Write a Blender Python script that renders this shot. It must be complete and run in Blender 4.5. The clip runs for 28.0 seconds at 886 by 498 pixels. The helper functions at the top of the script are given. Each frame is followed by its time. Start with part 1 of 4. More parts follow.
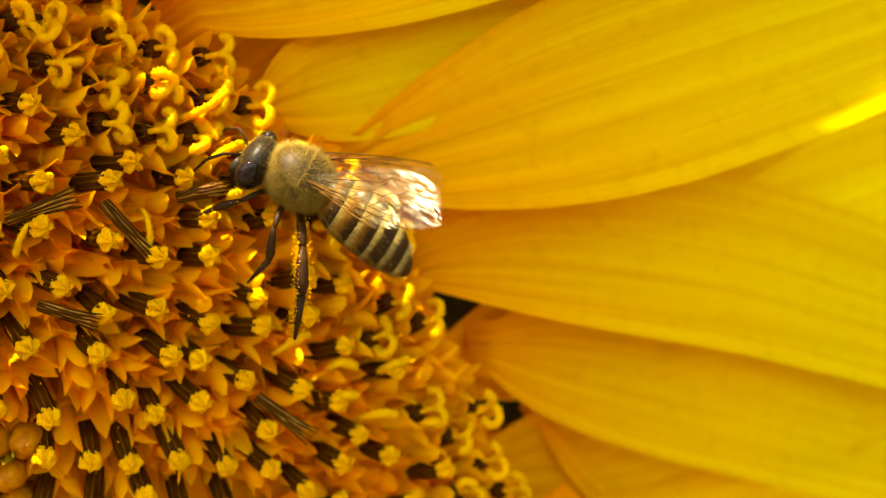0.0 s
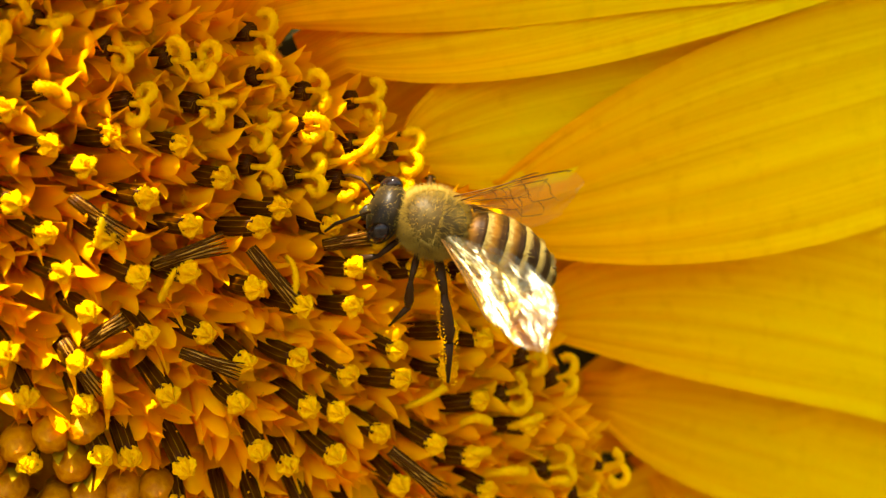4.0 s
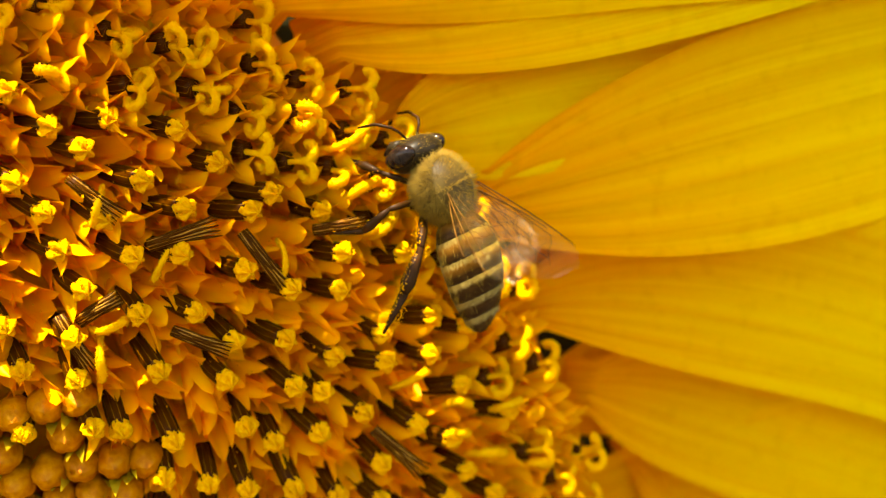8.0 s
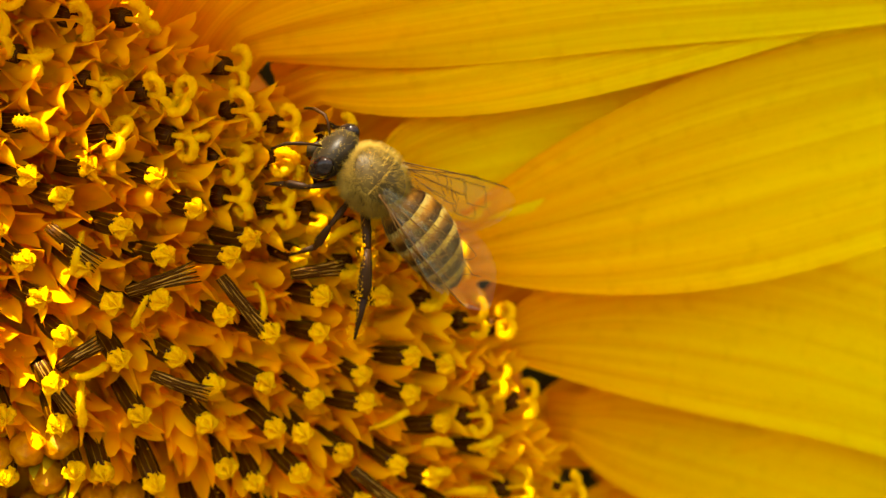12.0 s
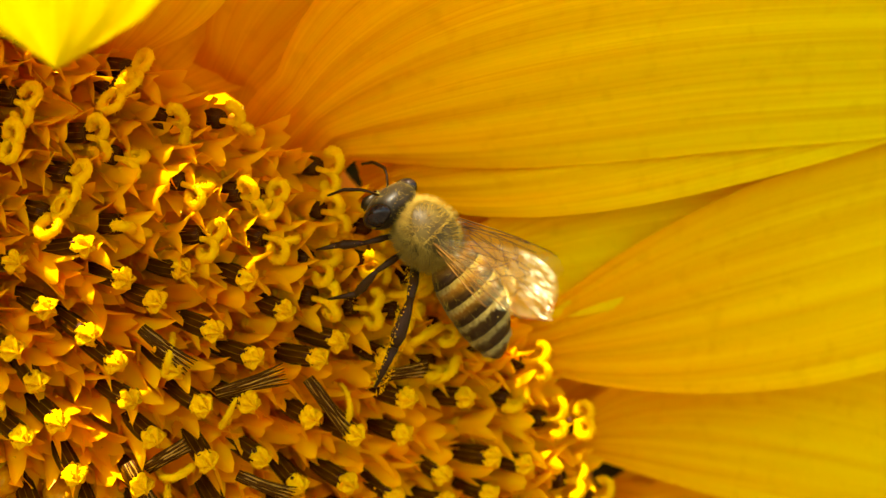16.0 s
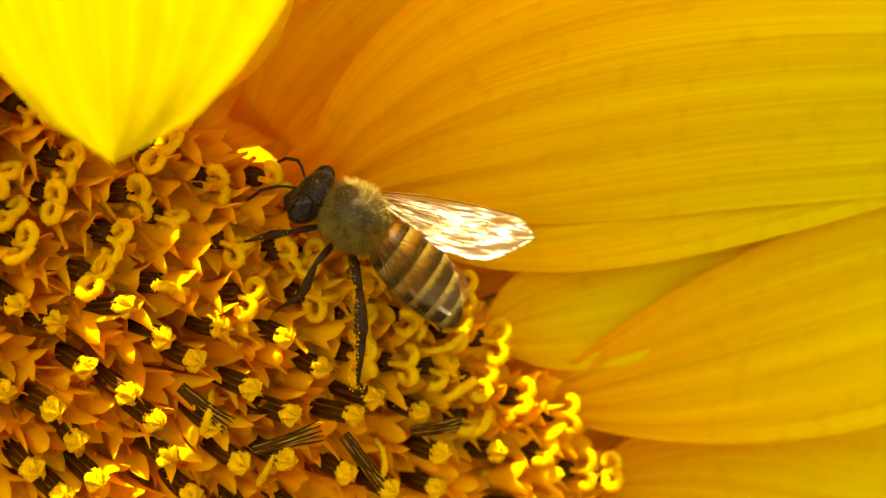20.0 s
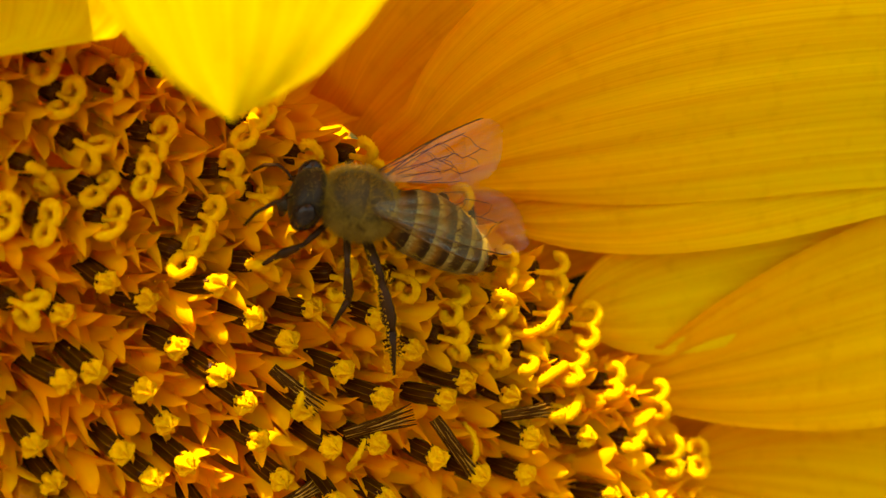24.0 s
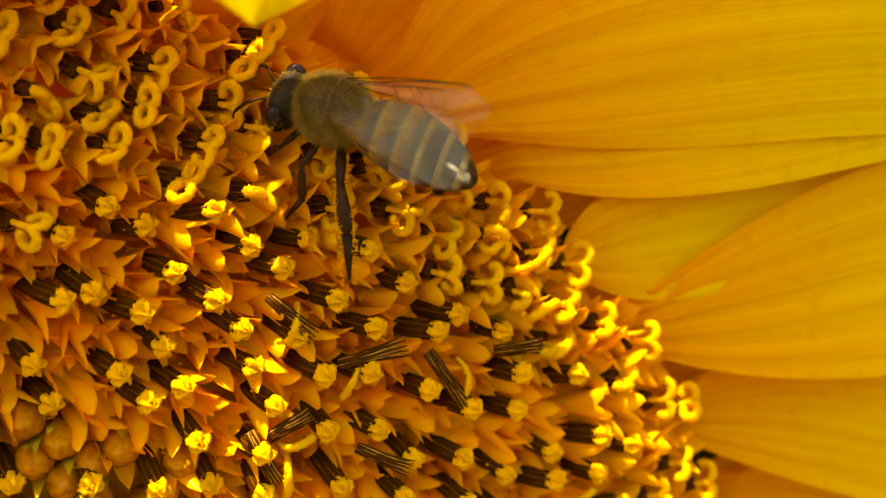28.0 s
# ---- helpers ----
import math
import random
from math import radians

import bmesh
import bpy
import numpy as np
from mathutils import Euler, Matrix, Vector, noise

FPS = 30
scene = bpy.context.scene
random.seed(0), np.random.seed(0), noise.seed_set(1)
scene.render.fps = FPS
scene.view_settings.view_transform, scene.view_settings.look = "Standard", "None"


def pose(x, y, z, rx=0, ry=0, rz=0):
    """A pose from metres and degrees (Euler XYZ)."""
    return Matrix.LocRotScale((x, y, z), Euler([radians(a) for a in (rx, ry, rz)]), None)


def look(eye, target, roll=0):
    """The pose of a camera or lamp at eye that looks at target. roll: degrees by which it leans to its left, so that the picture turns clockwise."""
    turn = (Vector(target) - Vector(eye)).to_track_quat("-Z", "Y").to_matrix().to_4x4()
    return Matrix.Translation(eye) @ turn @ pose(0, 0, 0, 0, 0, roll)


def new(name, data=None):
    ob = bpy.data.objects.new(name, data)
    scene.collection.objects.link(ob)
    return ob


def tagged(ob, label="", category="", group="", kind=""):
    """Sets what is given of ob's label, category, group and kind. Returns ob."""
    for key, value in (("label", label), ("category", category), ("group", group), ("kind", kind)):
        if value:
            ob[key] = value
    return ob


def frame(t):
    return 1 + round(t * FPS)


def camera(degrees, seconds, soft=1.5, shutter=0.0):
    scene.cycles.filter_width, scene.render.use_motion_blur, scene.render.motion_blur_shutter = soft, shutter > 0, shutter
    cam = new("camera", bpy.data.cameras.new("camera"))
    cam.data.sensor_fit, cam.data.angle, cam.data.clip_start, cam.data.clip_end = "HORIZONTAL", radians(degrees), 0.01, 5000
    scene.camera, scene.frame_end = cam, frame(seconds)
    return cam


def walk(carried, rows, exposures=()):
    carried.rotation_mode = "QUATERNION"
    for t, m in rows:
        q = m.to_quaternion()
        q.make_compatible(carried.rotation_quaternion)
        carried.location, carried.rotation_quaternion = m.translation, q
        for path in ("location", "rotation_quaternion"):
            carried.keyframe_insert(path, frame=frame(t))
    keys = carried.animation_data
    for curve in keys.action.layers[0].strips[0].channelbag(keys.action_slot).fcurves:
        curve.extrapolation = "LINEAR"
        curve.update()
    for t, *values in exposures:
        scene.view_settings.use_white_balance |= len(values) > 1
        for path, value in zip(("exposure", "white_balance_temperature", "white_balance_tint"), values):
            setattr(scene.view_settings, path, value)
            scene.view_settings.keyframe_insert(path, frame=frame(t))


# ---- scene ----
cam = camera(45.0, 28.0, soft=1.3)
cam.data.dof.use_dof = True
cam.data.dof.focus_distance = 0.066
cam.data.dof.aperture_fstop = 24.0
PATH = [
    (0.0, 0.00836, 0.00023, 1.49432, 91.97, 4.05, 0.05),
    (0.5, 0.00261, -0.00024, 1.49436, 92.20, 3.01, -0.66),
    (1.0, 0.00160, -0.00055, 1.49631, 90.55, 1.85, -0.24),
    (1.5, -0.00040, -0.00199, 1.49779, 90.65, 1.45, -0.57),
    (2.0, 0.00131, -0.00051, 1.49497, 91.48, 1.83, -0.02),
    (2.5, -0.00160, 0.00010, 1.49631, 90.74, 1.48, 0.53),
    (3.0, -0.00066, 0.00178, 1.49954, 90.93, 1.75, -0.27),
    (3.5, -0.00157, 0.00199, 1.49869, 91.81, 1.90, 0.03),
    (5.5, 0.00136, -0.00120, 1.50001, 90.40, 0.05, -0.96),
    (6.0, 0.00037, -0.00299, 1.50058, 89.71, -0.44, 0.26),
    (6.5, 0.00001, -0.00149, 1.49810, 89.33, -0.01, 0.70),
    (7.0, -0.00112, -0.00135, 1.49977, 89.04, 0.13, 0.42),
    (7.5, 0.00003, -0.00031, 1.50098, 89.52, 0.06, -0.03),
    (8.0, 0.00000, 0.00000, 1.50000, 90.00, 0.00, 0.00),
    (8.5, 0.00073, 0.00188, 1.49885, 88.63, -0.28, 0.74),
    (9.0, -0.00043, 0.00142, 1.49960, 88.01, -0.15, -0.16),
    (9.5, 0.00268, -0.00141, 1.49971, 89.39, 0.33, -2.64),
    (10.0, 0.00199, -0.00229, 1.50069, 88.47, -0.21, -1.03),
    (10.5, 0.00375, -0.00203, 1.50220, 88.62, -0.12, -1.31),
    (11.0, 0.00424, -0.00228, 1.50352, 88.65, -0.28, 0.21),
    (11.5, 0.00248, -0.00108, 1.50249, 89.74, 0.15, 0.35),
    (13.5, 0.00202, -0.00035, 1.50649, 89.85, -0.70, 1.88),
    (14.0, -0.00144, -0.00045, 1.50620, 90.43, -0.88, 0.93),
    (14.5, -0.00231, 0.00038, 1.50510, 90.88, -1.12, 1.14),
    (15.0, -0.00260, -0.00069, 1.50722, 90.56, -1.24, 1.18),
    (15.5, -0.00153, -0.00011, 1.50713, 90.29, -1.29, 1.50),
    (16.0, -0.00308, -0.00080, 1.50942, 90.14, -1.25, 0.96),
    (16.5, -0.00254, -0.00104, 1.50916, 90.12, -1.47, 1.02),
    (17.0, -0.00484, -0.00189, 1.51246, 90.02, -1.38, -0.32),
    (17.5, -0.00424, -0.00239, 1.51099, 90.88, -1.18, 0.55),
    (18.0, -0.00597, -0.00164, 1.51289, 89.93, -1.53, 0.54),
    (18.5, -0.00523, -0.00241, 1.51223, 90.61, -1.46, 0.27),
    (19.0, -0.00642, -0.00342, 1.50996, 91.82, -1.16, 0.28),
    (19.5, -0.00345, -0.00287, 1.51070, 91.20, -1.42, 0.86),
    (20.0, -0.00663, -0.00157, 1.51328, 90.00, -1.60, -0.02),
    (20.5, -0.00655, -0.00200, 1.51165, 91.31, -1.63, 0.13),
    (21.0, -0.00685, -0.00200, 1.51615, 89.79, -1.76, 0.19),
    (21.5, -0.01208, -0.00331, 1.51711, 89.21, -1.87, -0.29),
    (23.5, -0.01144, -0.00168, 1.51261, 90.66, -1.76, 0.15),
    (24.0, -0.01321, 0.00014, 1.51200, 89.85, -1.87, -0.58),
    (24.5, -0.02282, -0.00030, 1.51178, 90.02, -2.12, -1.96),
    (25.0, -0.01690, 0.00102, 1.51337, 89.81, -2.06, -1.35),
    (25.5, -0.01992, -0.00039, 1.51107, 90.68, -1.74, -1.59),
    (26.0, -0.02112, -0.00079, 1.51436, 88.63, -2.46, -1.76),
    (26.5, -0.01877, -0.00237, 1.51346, 89.57, -2.08, -1.86),
    (27.0, -0.01603, -0.00355, 1.51540, 88.80, -2.31, -1.28),
    (27.5, -0.01424, -0.00296, 1.51374, 89.64, -2.06, -0.81),
    (28.0, -0.01225, -0.00114, 1.50529, 92.00, -2.11, -0.31),
]
EXPOSURES = [(0.0, 2.25, 8000, 6), (11.0, 2.2, 8000, 6), (15.0, 2.2, 8000, 5), (17.0, 2.27, 8200, -2), (21.0, 2.17, 8200, -1), (24.0, 1.93, 8800, 9), (26.0, 1.98, 8800, 4), (27.0, 2.02, 8700, 0), (28.0, 1.98, 9000, 13)]
walk(cam, [(t, pose(x, y, z, rx, ry, rz)) for t, x, y, z, rx, ry, rz in PATH], EXPOSURES)

# ---- daylight: high sun over the viewer's left shoulder ----
TO_SUN = Vector((-0.26, -0.40, 1.0)).normalized()
world = bpy.data.worlds.new("sky")
scene.world = world
world.use_nodes = True
wn = world.node_tree.nodes
sky = wn.new("ShaderNodeTexSky")
sky.sky_type, sky.sun_disc = "NISHITA", False
sky.sun_elevation = math.asin(TO_SUN.z)
sky.sun_rotation = math.atan2(TO_SUN.x, TO_SUN.y)
world.node_tree.links.new(sky.outputs[0], wn["Background"].inputs[0])
wn["Background"].inputs[1].default_value = 0.12
sun = new("sun", bpy.data.lights.new("sun", "SUN"))
sun.data.energy, sun.data.angle, sun.data.color = 4.2, radians(0.5), (1.0, 0.94, 0.84)
sun.matrix_basis = look(TO_SUN * 3 + Vector((0, 0, 1.5)), (0, 0, 1.5))


# ---- materials ----
def material(name):
    m = bpy.data.materials.new(name)
    m.use_nodes = True
    t = m.node_tree
    return m, t, t.nodes["Principled BSDF"], t.nodes["Material Output"]


def node(t, kind, **inputs):
    n = t.nodes.new(kind)
    for key, value in inputs.items():
        n.inputs[key.replace("_", " ")].default_value = value
    return n


def noise_of(t, scale, detail=3.0, source="Object", stretch=None):
    c = node(t, "ShaderNodeTexCoord")
    n = node(t, "ShaderNodeTexNoise", Scale=scale, Detail=detail)
    out = c.outputs[source]
    if stretch:
        mp = node(t, "ShaderNodeMapping")
        mp.inputs["Scale"].default_value = stretch
        t.links.new(out, mp.inputs[0])
        out = mp.outputs[0]
    t.links.new(out, n.inputs["Vector"])
    return n.outputs["Fac"]


def ramp(t, fac, stops):
    r = t.nodes.new("ShaderNodeValToRGB")
    e = r.color_ramp.elements
    while len(e) < len(stops):
        e.new(0.5)
    for el, (p, c) in zip(e, stops):
        el.position, el.color = p, (*c, 1)
    t.links.new(fac, r.inputs[0])
    return r.outputs[0]


def mixed(t, fac, a, b, mode="MIX"):
    m = t.nodes.new("ShaderNodeMix")
    m.data_type, m.blend_type = "RGBA", mode
    for s, v in ((0, fac), (6, a), (7, b)):
        if isinstance(v, (int, float)):
            m.inputs[s].default_value = v
        elif isinstance(v, tuple):
            m.inputs[s].default_value = (*v, 1)
        else:
            t.links.new(v, m.inputs[s])
    return m.outputs[2]


def bumped(t, bsdf, height, distance, strength=0.6):
    b = node(t, "ShaderNodeBump", Strength=strength, Distance=distance)
    t.links.new(height, b.inputs["Height"])
    t.links.new(b.outputs[0], bsdf.inputs["Normal"])
    return b.outputs[0]


def leafy(name, stops, rough, through_part, scale=900.0, stretch=None, source="Object", bump=0.00006, through_tint=(1, 0.86, 0.5)):
    """A thin plant tissue: part of the light goes through it."""
    m, t, p, out = material(name)
    f = noise_of(t, scale, 4.0, source, stretch)
    info = node(t, "ShaderNodeObjectInfo")
    col = ramp(t, f, stops)
    vary = ramp(t, info.outputs["Random"], [(0.0, (0.86, 0.80, 0.8)), (1.0, (1.0, 1.0, 1.0))])
    col = mixed(t, 1.0, col, vary, "MULTIPLY")
    t.links.new(col, p.inputs["Base Color"])
    p.inputs["Roughness"].default_value = rough
    p.inputs["Specular IOR Level"].default_value = 0.15
    nrm = bumped(t, p, f, bump)
    tr = t.nodes.new("ShaderNodeBsdfTranslucent")
    t.links.new(mixed(t, 1.0, col, through_tint, "MULTIPLY"), tr.inputs[0])
    t.links.new(nrm, tr.inputs["Normal"])
    ms = node(t, "ShaderNodeMixShader", Fac=through_part)
    t.links.new(p.outputs[0], ms.inputs[1])
    t.links.new(tr.outputs[0], ms.inputs[2])
    t.links.new(ms.outputs[0], out.inputs[0])
    return m


def solid(name, stops, rough, scale=900.0, bump=0.0001, stretch=None, source="Object", metal=0.0, gloss=0.2):
    m, t, p, out = material(name)
    f = noise_of(t, scale, 4.0, source, stretch)
    t.links.new(ramp(t, f, stops), p.inputs["Base Color"])
    p.inputs["Roughness"].default_value, p.inputs["Metallic"].default_value = rough, metal
    p.inputs["Specular IOR Level"].default_value = gloss
    bumped(t, p, f, bump)
    return m


def petal_tissue():
    """Ray petal: golden yellow with fine veins along its length, deeper towards the base."""
    m, t, p, out = material("ray petal")
    uv = node(t, "ShaderNodeTexCoord")
    vein = noise_of(t, 9.0, 5.0, "UV", (0.25, 6.0, 1.0))
    broad = noise_of(t, 3.0, 3.0, "UV", (0.35, 4.5, 1.0))
    fine = noise_of(t, 9.0, 3.0, "UV", (0.3, 19.0, 1.0))
    speck = noise_of(t, 700.0, 2.0, "Object")
    sep = node(t, "ShaderNodeSeparateXYZ")
    t.links.new(uv.outputs["UV"], sep.inputs[0])
    along = ramp(t, sep.outputs[0], [(0.0, (0.875, 0.34, 0.0)), (0.2, (0.885, 0.46, 0.0)), (0.42, (0.87, 0.60, 0.0)), (0.62, (0.82, 0.68, 0.001))])
    col = mixed(t, 1.0, along, ramp(t, vein, [(0.35, (0.92, 0.86, 0.6)), (0.6, (1, 1, 1))]), "MULTIPLY")
    col = mixed(t, 1.0, col, ramp(t, broad, [(0.34, (0.93, 0.80, 0.6)), (0.62, (1, 1, 1))]), "MULTIPLY")
    col = mixed(t, 1.0, col, ramp(t, fine, [(0.36, (0.95, 0.88, 0.7)), (0.58, (1, 1, 1))]), "MULTIPLY")
    col = mixed(t, 1.0, col, ramp(t, speck, [(0.25, (0.93, 0.9, 0.85)), (0.45, (1, 1, 1))]), "MULTIPLY")
    t.links.new(col, p.inputs["Base Color"])
    p.inputs["Roughness"].default_value = 0.5
    p.inputs["Specular IOR Level"].default_value = 0.06
    nrm = bumped(t, p, mixed(t, 0.4, vein, fine), 0.00016, 0.35)
    tr = t.nodes.new("ShaderNodeBsdfTranslucent")
    t.links.new(mixed(t, 1.0, col, (0.96, 0.72, 0.02), "MULTIPLY"), tr.inputs[0])
    t.links.new(nrm, tr.inputs["Normal"])
    ms = node(t, "ShaderNodeMixShader", Fac=0.40)
    t.links.new(p.outputs[0], ms.inputs[1])
    t.links.new(tr.outputs[0], ms.inputs[2])
    t.links.new(ms.outputs[0], out.inputs[0])
    return m


PETAL = petal_tissue()
COROLLA = leafy("floret corolla", [(0.3, (0.96, 0.36, 0.0)), (0.55, (0.98, 0.45, 0.0)), (0.75, (0.98, 0.55, 0.0))], 0.42, 0.5, 300.0, through_tint=(1, 0.88, 0.3))
OLD_COROLLA = leafy("old floret corolla", [(0.3, (0.95, 0.46, 0.0)), (0.55, (0.97, 0.54, 0.0)), (0.75, (0.97, 0.62, 0.001))], 0.45, 0.5, 300.0, through_tint=(1, 0.85, 0.3))
STIGMA = leafy("stigma", [(0.3, (0.88, 0.44, 0.0)), (0.6, (0.95, 0.56, 0.003)), (0.8, (0.97, 0.66, 0.008))], 0.65, 0.35, 2500.0, bump=0.00015)
POLLEN = leafy("pollen", [(0.3, (0.88, 0.36, 0.0)), (0.55, (0.95, 0.48, 0.0)), (0.75, (0.98, 0.60, 0.003))], 0.8, 0.25, 4500.0, bump=0.0003)
BUD = leafy("floret bud", [(0.3, (0.40, 0.11, 0.0)), (0.5, (0.56, 0.19, 0.0)), (0.75, (0.68, 0.28, 0.0))], 0.55, 0.25, 1400.0, bump=0.0003)
CHAFF = leafy("chaff", [(0.3, (0.32, 0.23, 0.006)), (0.7, (0.52, 0.38, 0.012))], 0.5, 0.3, 700.0)
GREEN = leafy("green bract", [(0.3, (0.020, 0.020, 0.001)), (0.7, (0.05, 0.048, 0.003))], 0.8, 0.2, 300.0, through_tint=(0.8, 1, 0.3))
RECEPTACLE = solid("receptacle", [(0.3, (0.80, 0.26, 0.0)), (0.7, (0.92, 0.38, 0.0))], 0.7, 500.0, 0.0003)
STEM = solid("stem", [(0.3, (0.08, 0.13, 0.03)), (0.7, (0.15, 0.2, 0.05))], 0.6, 60.0, 0.001)
SOIL = solid("soil", [(0.3, (0.06, 0.045, 0.03)), (0.7, (0.16, 0.12, 0.08))], 0.9, 6.0, 0.03)


def anther_skin():
    """Dark brown tube with a few pale seams along it and a lighter, worn end."""
    m, t, p, out = material("anther tube")
    uv = node(t, "ShaderNodeTexCoord")
    sep = node(t, "ShaderNodeSeparateXYZ")
    t.links.new(uv.outputs["UV"], sep.inputs[0])
    mul = node(t, "ShaderNodeMath")
    mul.operation = "MULTIPLY"
    mul.inputs[1].default_value = 10.0
    t.links.new(sep.outputs[1], mul.inputs[0])
    fr = node(t, "ShaderNodeMath")
    fr.operation = "FRACT"
    t.links.new(mul.outputs[0], fr.inputs[0])
    seam = ramp(t, fr.outputs[0], [(0.0, (1, 1, 1)), (0.08, (0, 0, 0)), (0.92, (0, 0, 0)), (1.0, (1, 1, 1))])
    worn = noise_of(t, 3.0, 3.0, "UV", (1.0, 5.0, 1.0))
    dark = ramp(t, worn, [(0.35, (0.026, 0.006, 0.0)), (0.7, (0.065, 0.018, 0.0))])
    pale = ramp(t, worn, [(0.35, (0.08, 0.026, 0.001)), (0.6, (0.26, 0.11, 0.004))])
    t.links.new(mixed(t, seam, dark, pale), p.inputs["Base Color"])
    p.inputs["Roughness"].default_value = 0.36
    p.inputs["Specular IOR Level"].default_value = 0.03
    bumped(t, p, worn, 0.00004)
    return m


ANTHER = anther_skin()
SEAM = solid("pale anther seam", [(0.3, (0.22, 0.09, 0.004)), (0.7, (0.42, 0.20, 0.015))], 0.4, 2000.0)

# ---- the flower's frame: millimetres, x right, y down, z away from the viewer; the head is 1.5 m above the ground ----
EYE_HEIGHT = 1.5


def at(x, y, z):
    return Vector((x, z, -y)) * 0.001 + Vector((0, 0, EYE_HEIGHT))


def heading(x, y, z):
    return Vector((x, z, -y)).normalized()


CX, CY, RIM = -40.0, 30.0, 54.5


def rim_at(a):
    """Radius of the floret disc; a little flatter at its top."""
    return RIM - 1.0 * max(0.0, -math.sin(a)) ** 6


def crown(x, y):
    """Depth of the level of the floret tips."""
    y2 = min(y, 28.0)
    return 71.8 + 0.364 * x + 0.075 * y + (0.153 * x * x - 0.128 * x * y2 + 0.447 * y2 * y2) / 70 + max(0, y - 28) * 0.3


def lean(x, y, tip_angle=50):
    """The way in which a floret's axis points, in the flower's frame: outwards in slow spirals."""
    u, v = (max(-46, min(6, x)) + 20) / 25, max(-20, min(18, y)) / 25
    a = 22.3 - 11.7 * u + 53.3 * v - 13.8 * u * u - 25.5 * u * v + 57.1 * v * v - 2.5 * u ** 3 - 43.5 * u * u * v - 18.1 * u * v * v - 8.9 * v ** 3
    a = radians(max(-14, min(110, a)))
    if y > 20 or x < -47:
        a = math.atan2(y - CY, x - CX)
    s = radians(tip_angle)
    return Vector((math.cos(a) * math.sin(s), math.sin(a) * math.sin(s), -math.cos(s)))


# ---- building helpers ----
FLOWER_FOOT = Vector((-0.02, 0.35, 0.0))


def mesh_of(name, verts, faces, mat, uvs=None, smooth=True):
    me = bpy.data.meshes.new(name)
    me.from_pydata([tuple(v) for v in verts], [], faces)
    me.materials.append(mat)
    if smooth:
        me.polygons.foreach_set("use_smooth", [True] * len(me.polygons))
    if uvs is not None:
        layer = me.uv_layers.new(name="UVMap")
        idx = np.empty(len(me.loops), dtype=np.int32)
        me.loops.foreach_get("vertex_index", idx)
        layer.data.foreach_set("uv", np.asarray(uvs, dtype=np.float32)[idx].ravel())
    me.update()
    return me


def child(name, mesh, parent, m=None, label="", kind=""):
    ob = new(name, mesh)
    ob.parent = parent
    if m is not None:
        ob.matrix_basis = m
    return tagged(ob, label=label, kind=kind)


class Shape:
    """Vertices, faces and uv pairs that grow piece by piece."""

    def __init__(self):
        self.v, self.f, self.uv = [], [], []

    def grid(self, rows, closed=False, uv=None):
        base, n = len(self.v), len(rows[0])
        for i, row in enumerate(rows):
            for j, p in enumerate(row):
                self.v.append(Vector(p))
                self.uv.append((i / max(1, len(rows) - 1), j / max(1, n - (0 if closed else 1))) if uv is None else uv(i, j))
        for i in range(len(rows) - 1):
            for j in range(n if closed else n - 1):
                k = (j + 1) % n
                self.f.append((base + i * n + j, base + i * n + k, base + (i + 1) * n + k, base + (i + 1) * n + j))
        return base

    def tube(self, pts, radii, sides=8, flute=0.0, lobes=5, cap=True, jitter=0.0, rnd=None):
        pts = [Vector(p) for p in pts]
        rows, side = [], None
        for i, p in enumerate(pts):
            d = (pts[min(i + 1, len(pts) - 1)] - pts[max(i - 1, 0)]).normalized()
            if side is None:
                side = d.orthogonal().normalized()
            side = (side - d * side.dot(d)).normalized()
            up = d.cross(side)
            row = []
            for k in range(sides):
                a = 2 * math.pi * k / sides
                r = radii[i] * (1 + flute * math.cos(lobes * a))
                if jitter and rnd:
                    r *= 1 + rnd.uniform(-jitter, jitter)
                row.append(p + side * (math.cos(a) * r) + up * (math.sin(a) * r))
            rows.append(row)
        b = self.grid(rows, closed=True)
        if cap:
            for ring, tip in ((0, pts[0]), (len(rows) - 1, pts[-1])):
                self.v.append(tip)
                self.uv.append((0.0 if ring == 0 else 1.0, 0.5))
                c = len(self.v) - 1
                for k in range(sides):
                    q = (b + ring * sides + k, b + ring * sides + (k + 1) % sides, c)
                    self.f.append(q if ring else (q[1], q[0], c))

    def mesh(self, name, mat, smooth=True):
        return mesh_of(name, self.v, self.f, mat, self.uv, smooth)


MM = 0.001


def frame_on(origin, axis, spin=0.0):
    """A pose with its z along axis, and its x upwards but for spin."""
    z = Vector(axis)
    x = (Vector((0, 0, 1)) - z * z.z).normalized()
    m = Matrix((x, z.cross(x), z)).transposed().to_4x4()
    return Matrix.Translation(origin) @ m @ Matrix.Rotation(spin, 4, "Z")


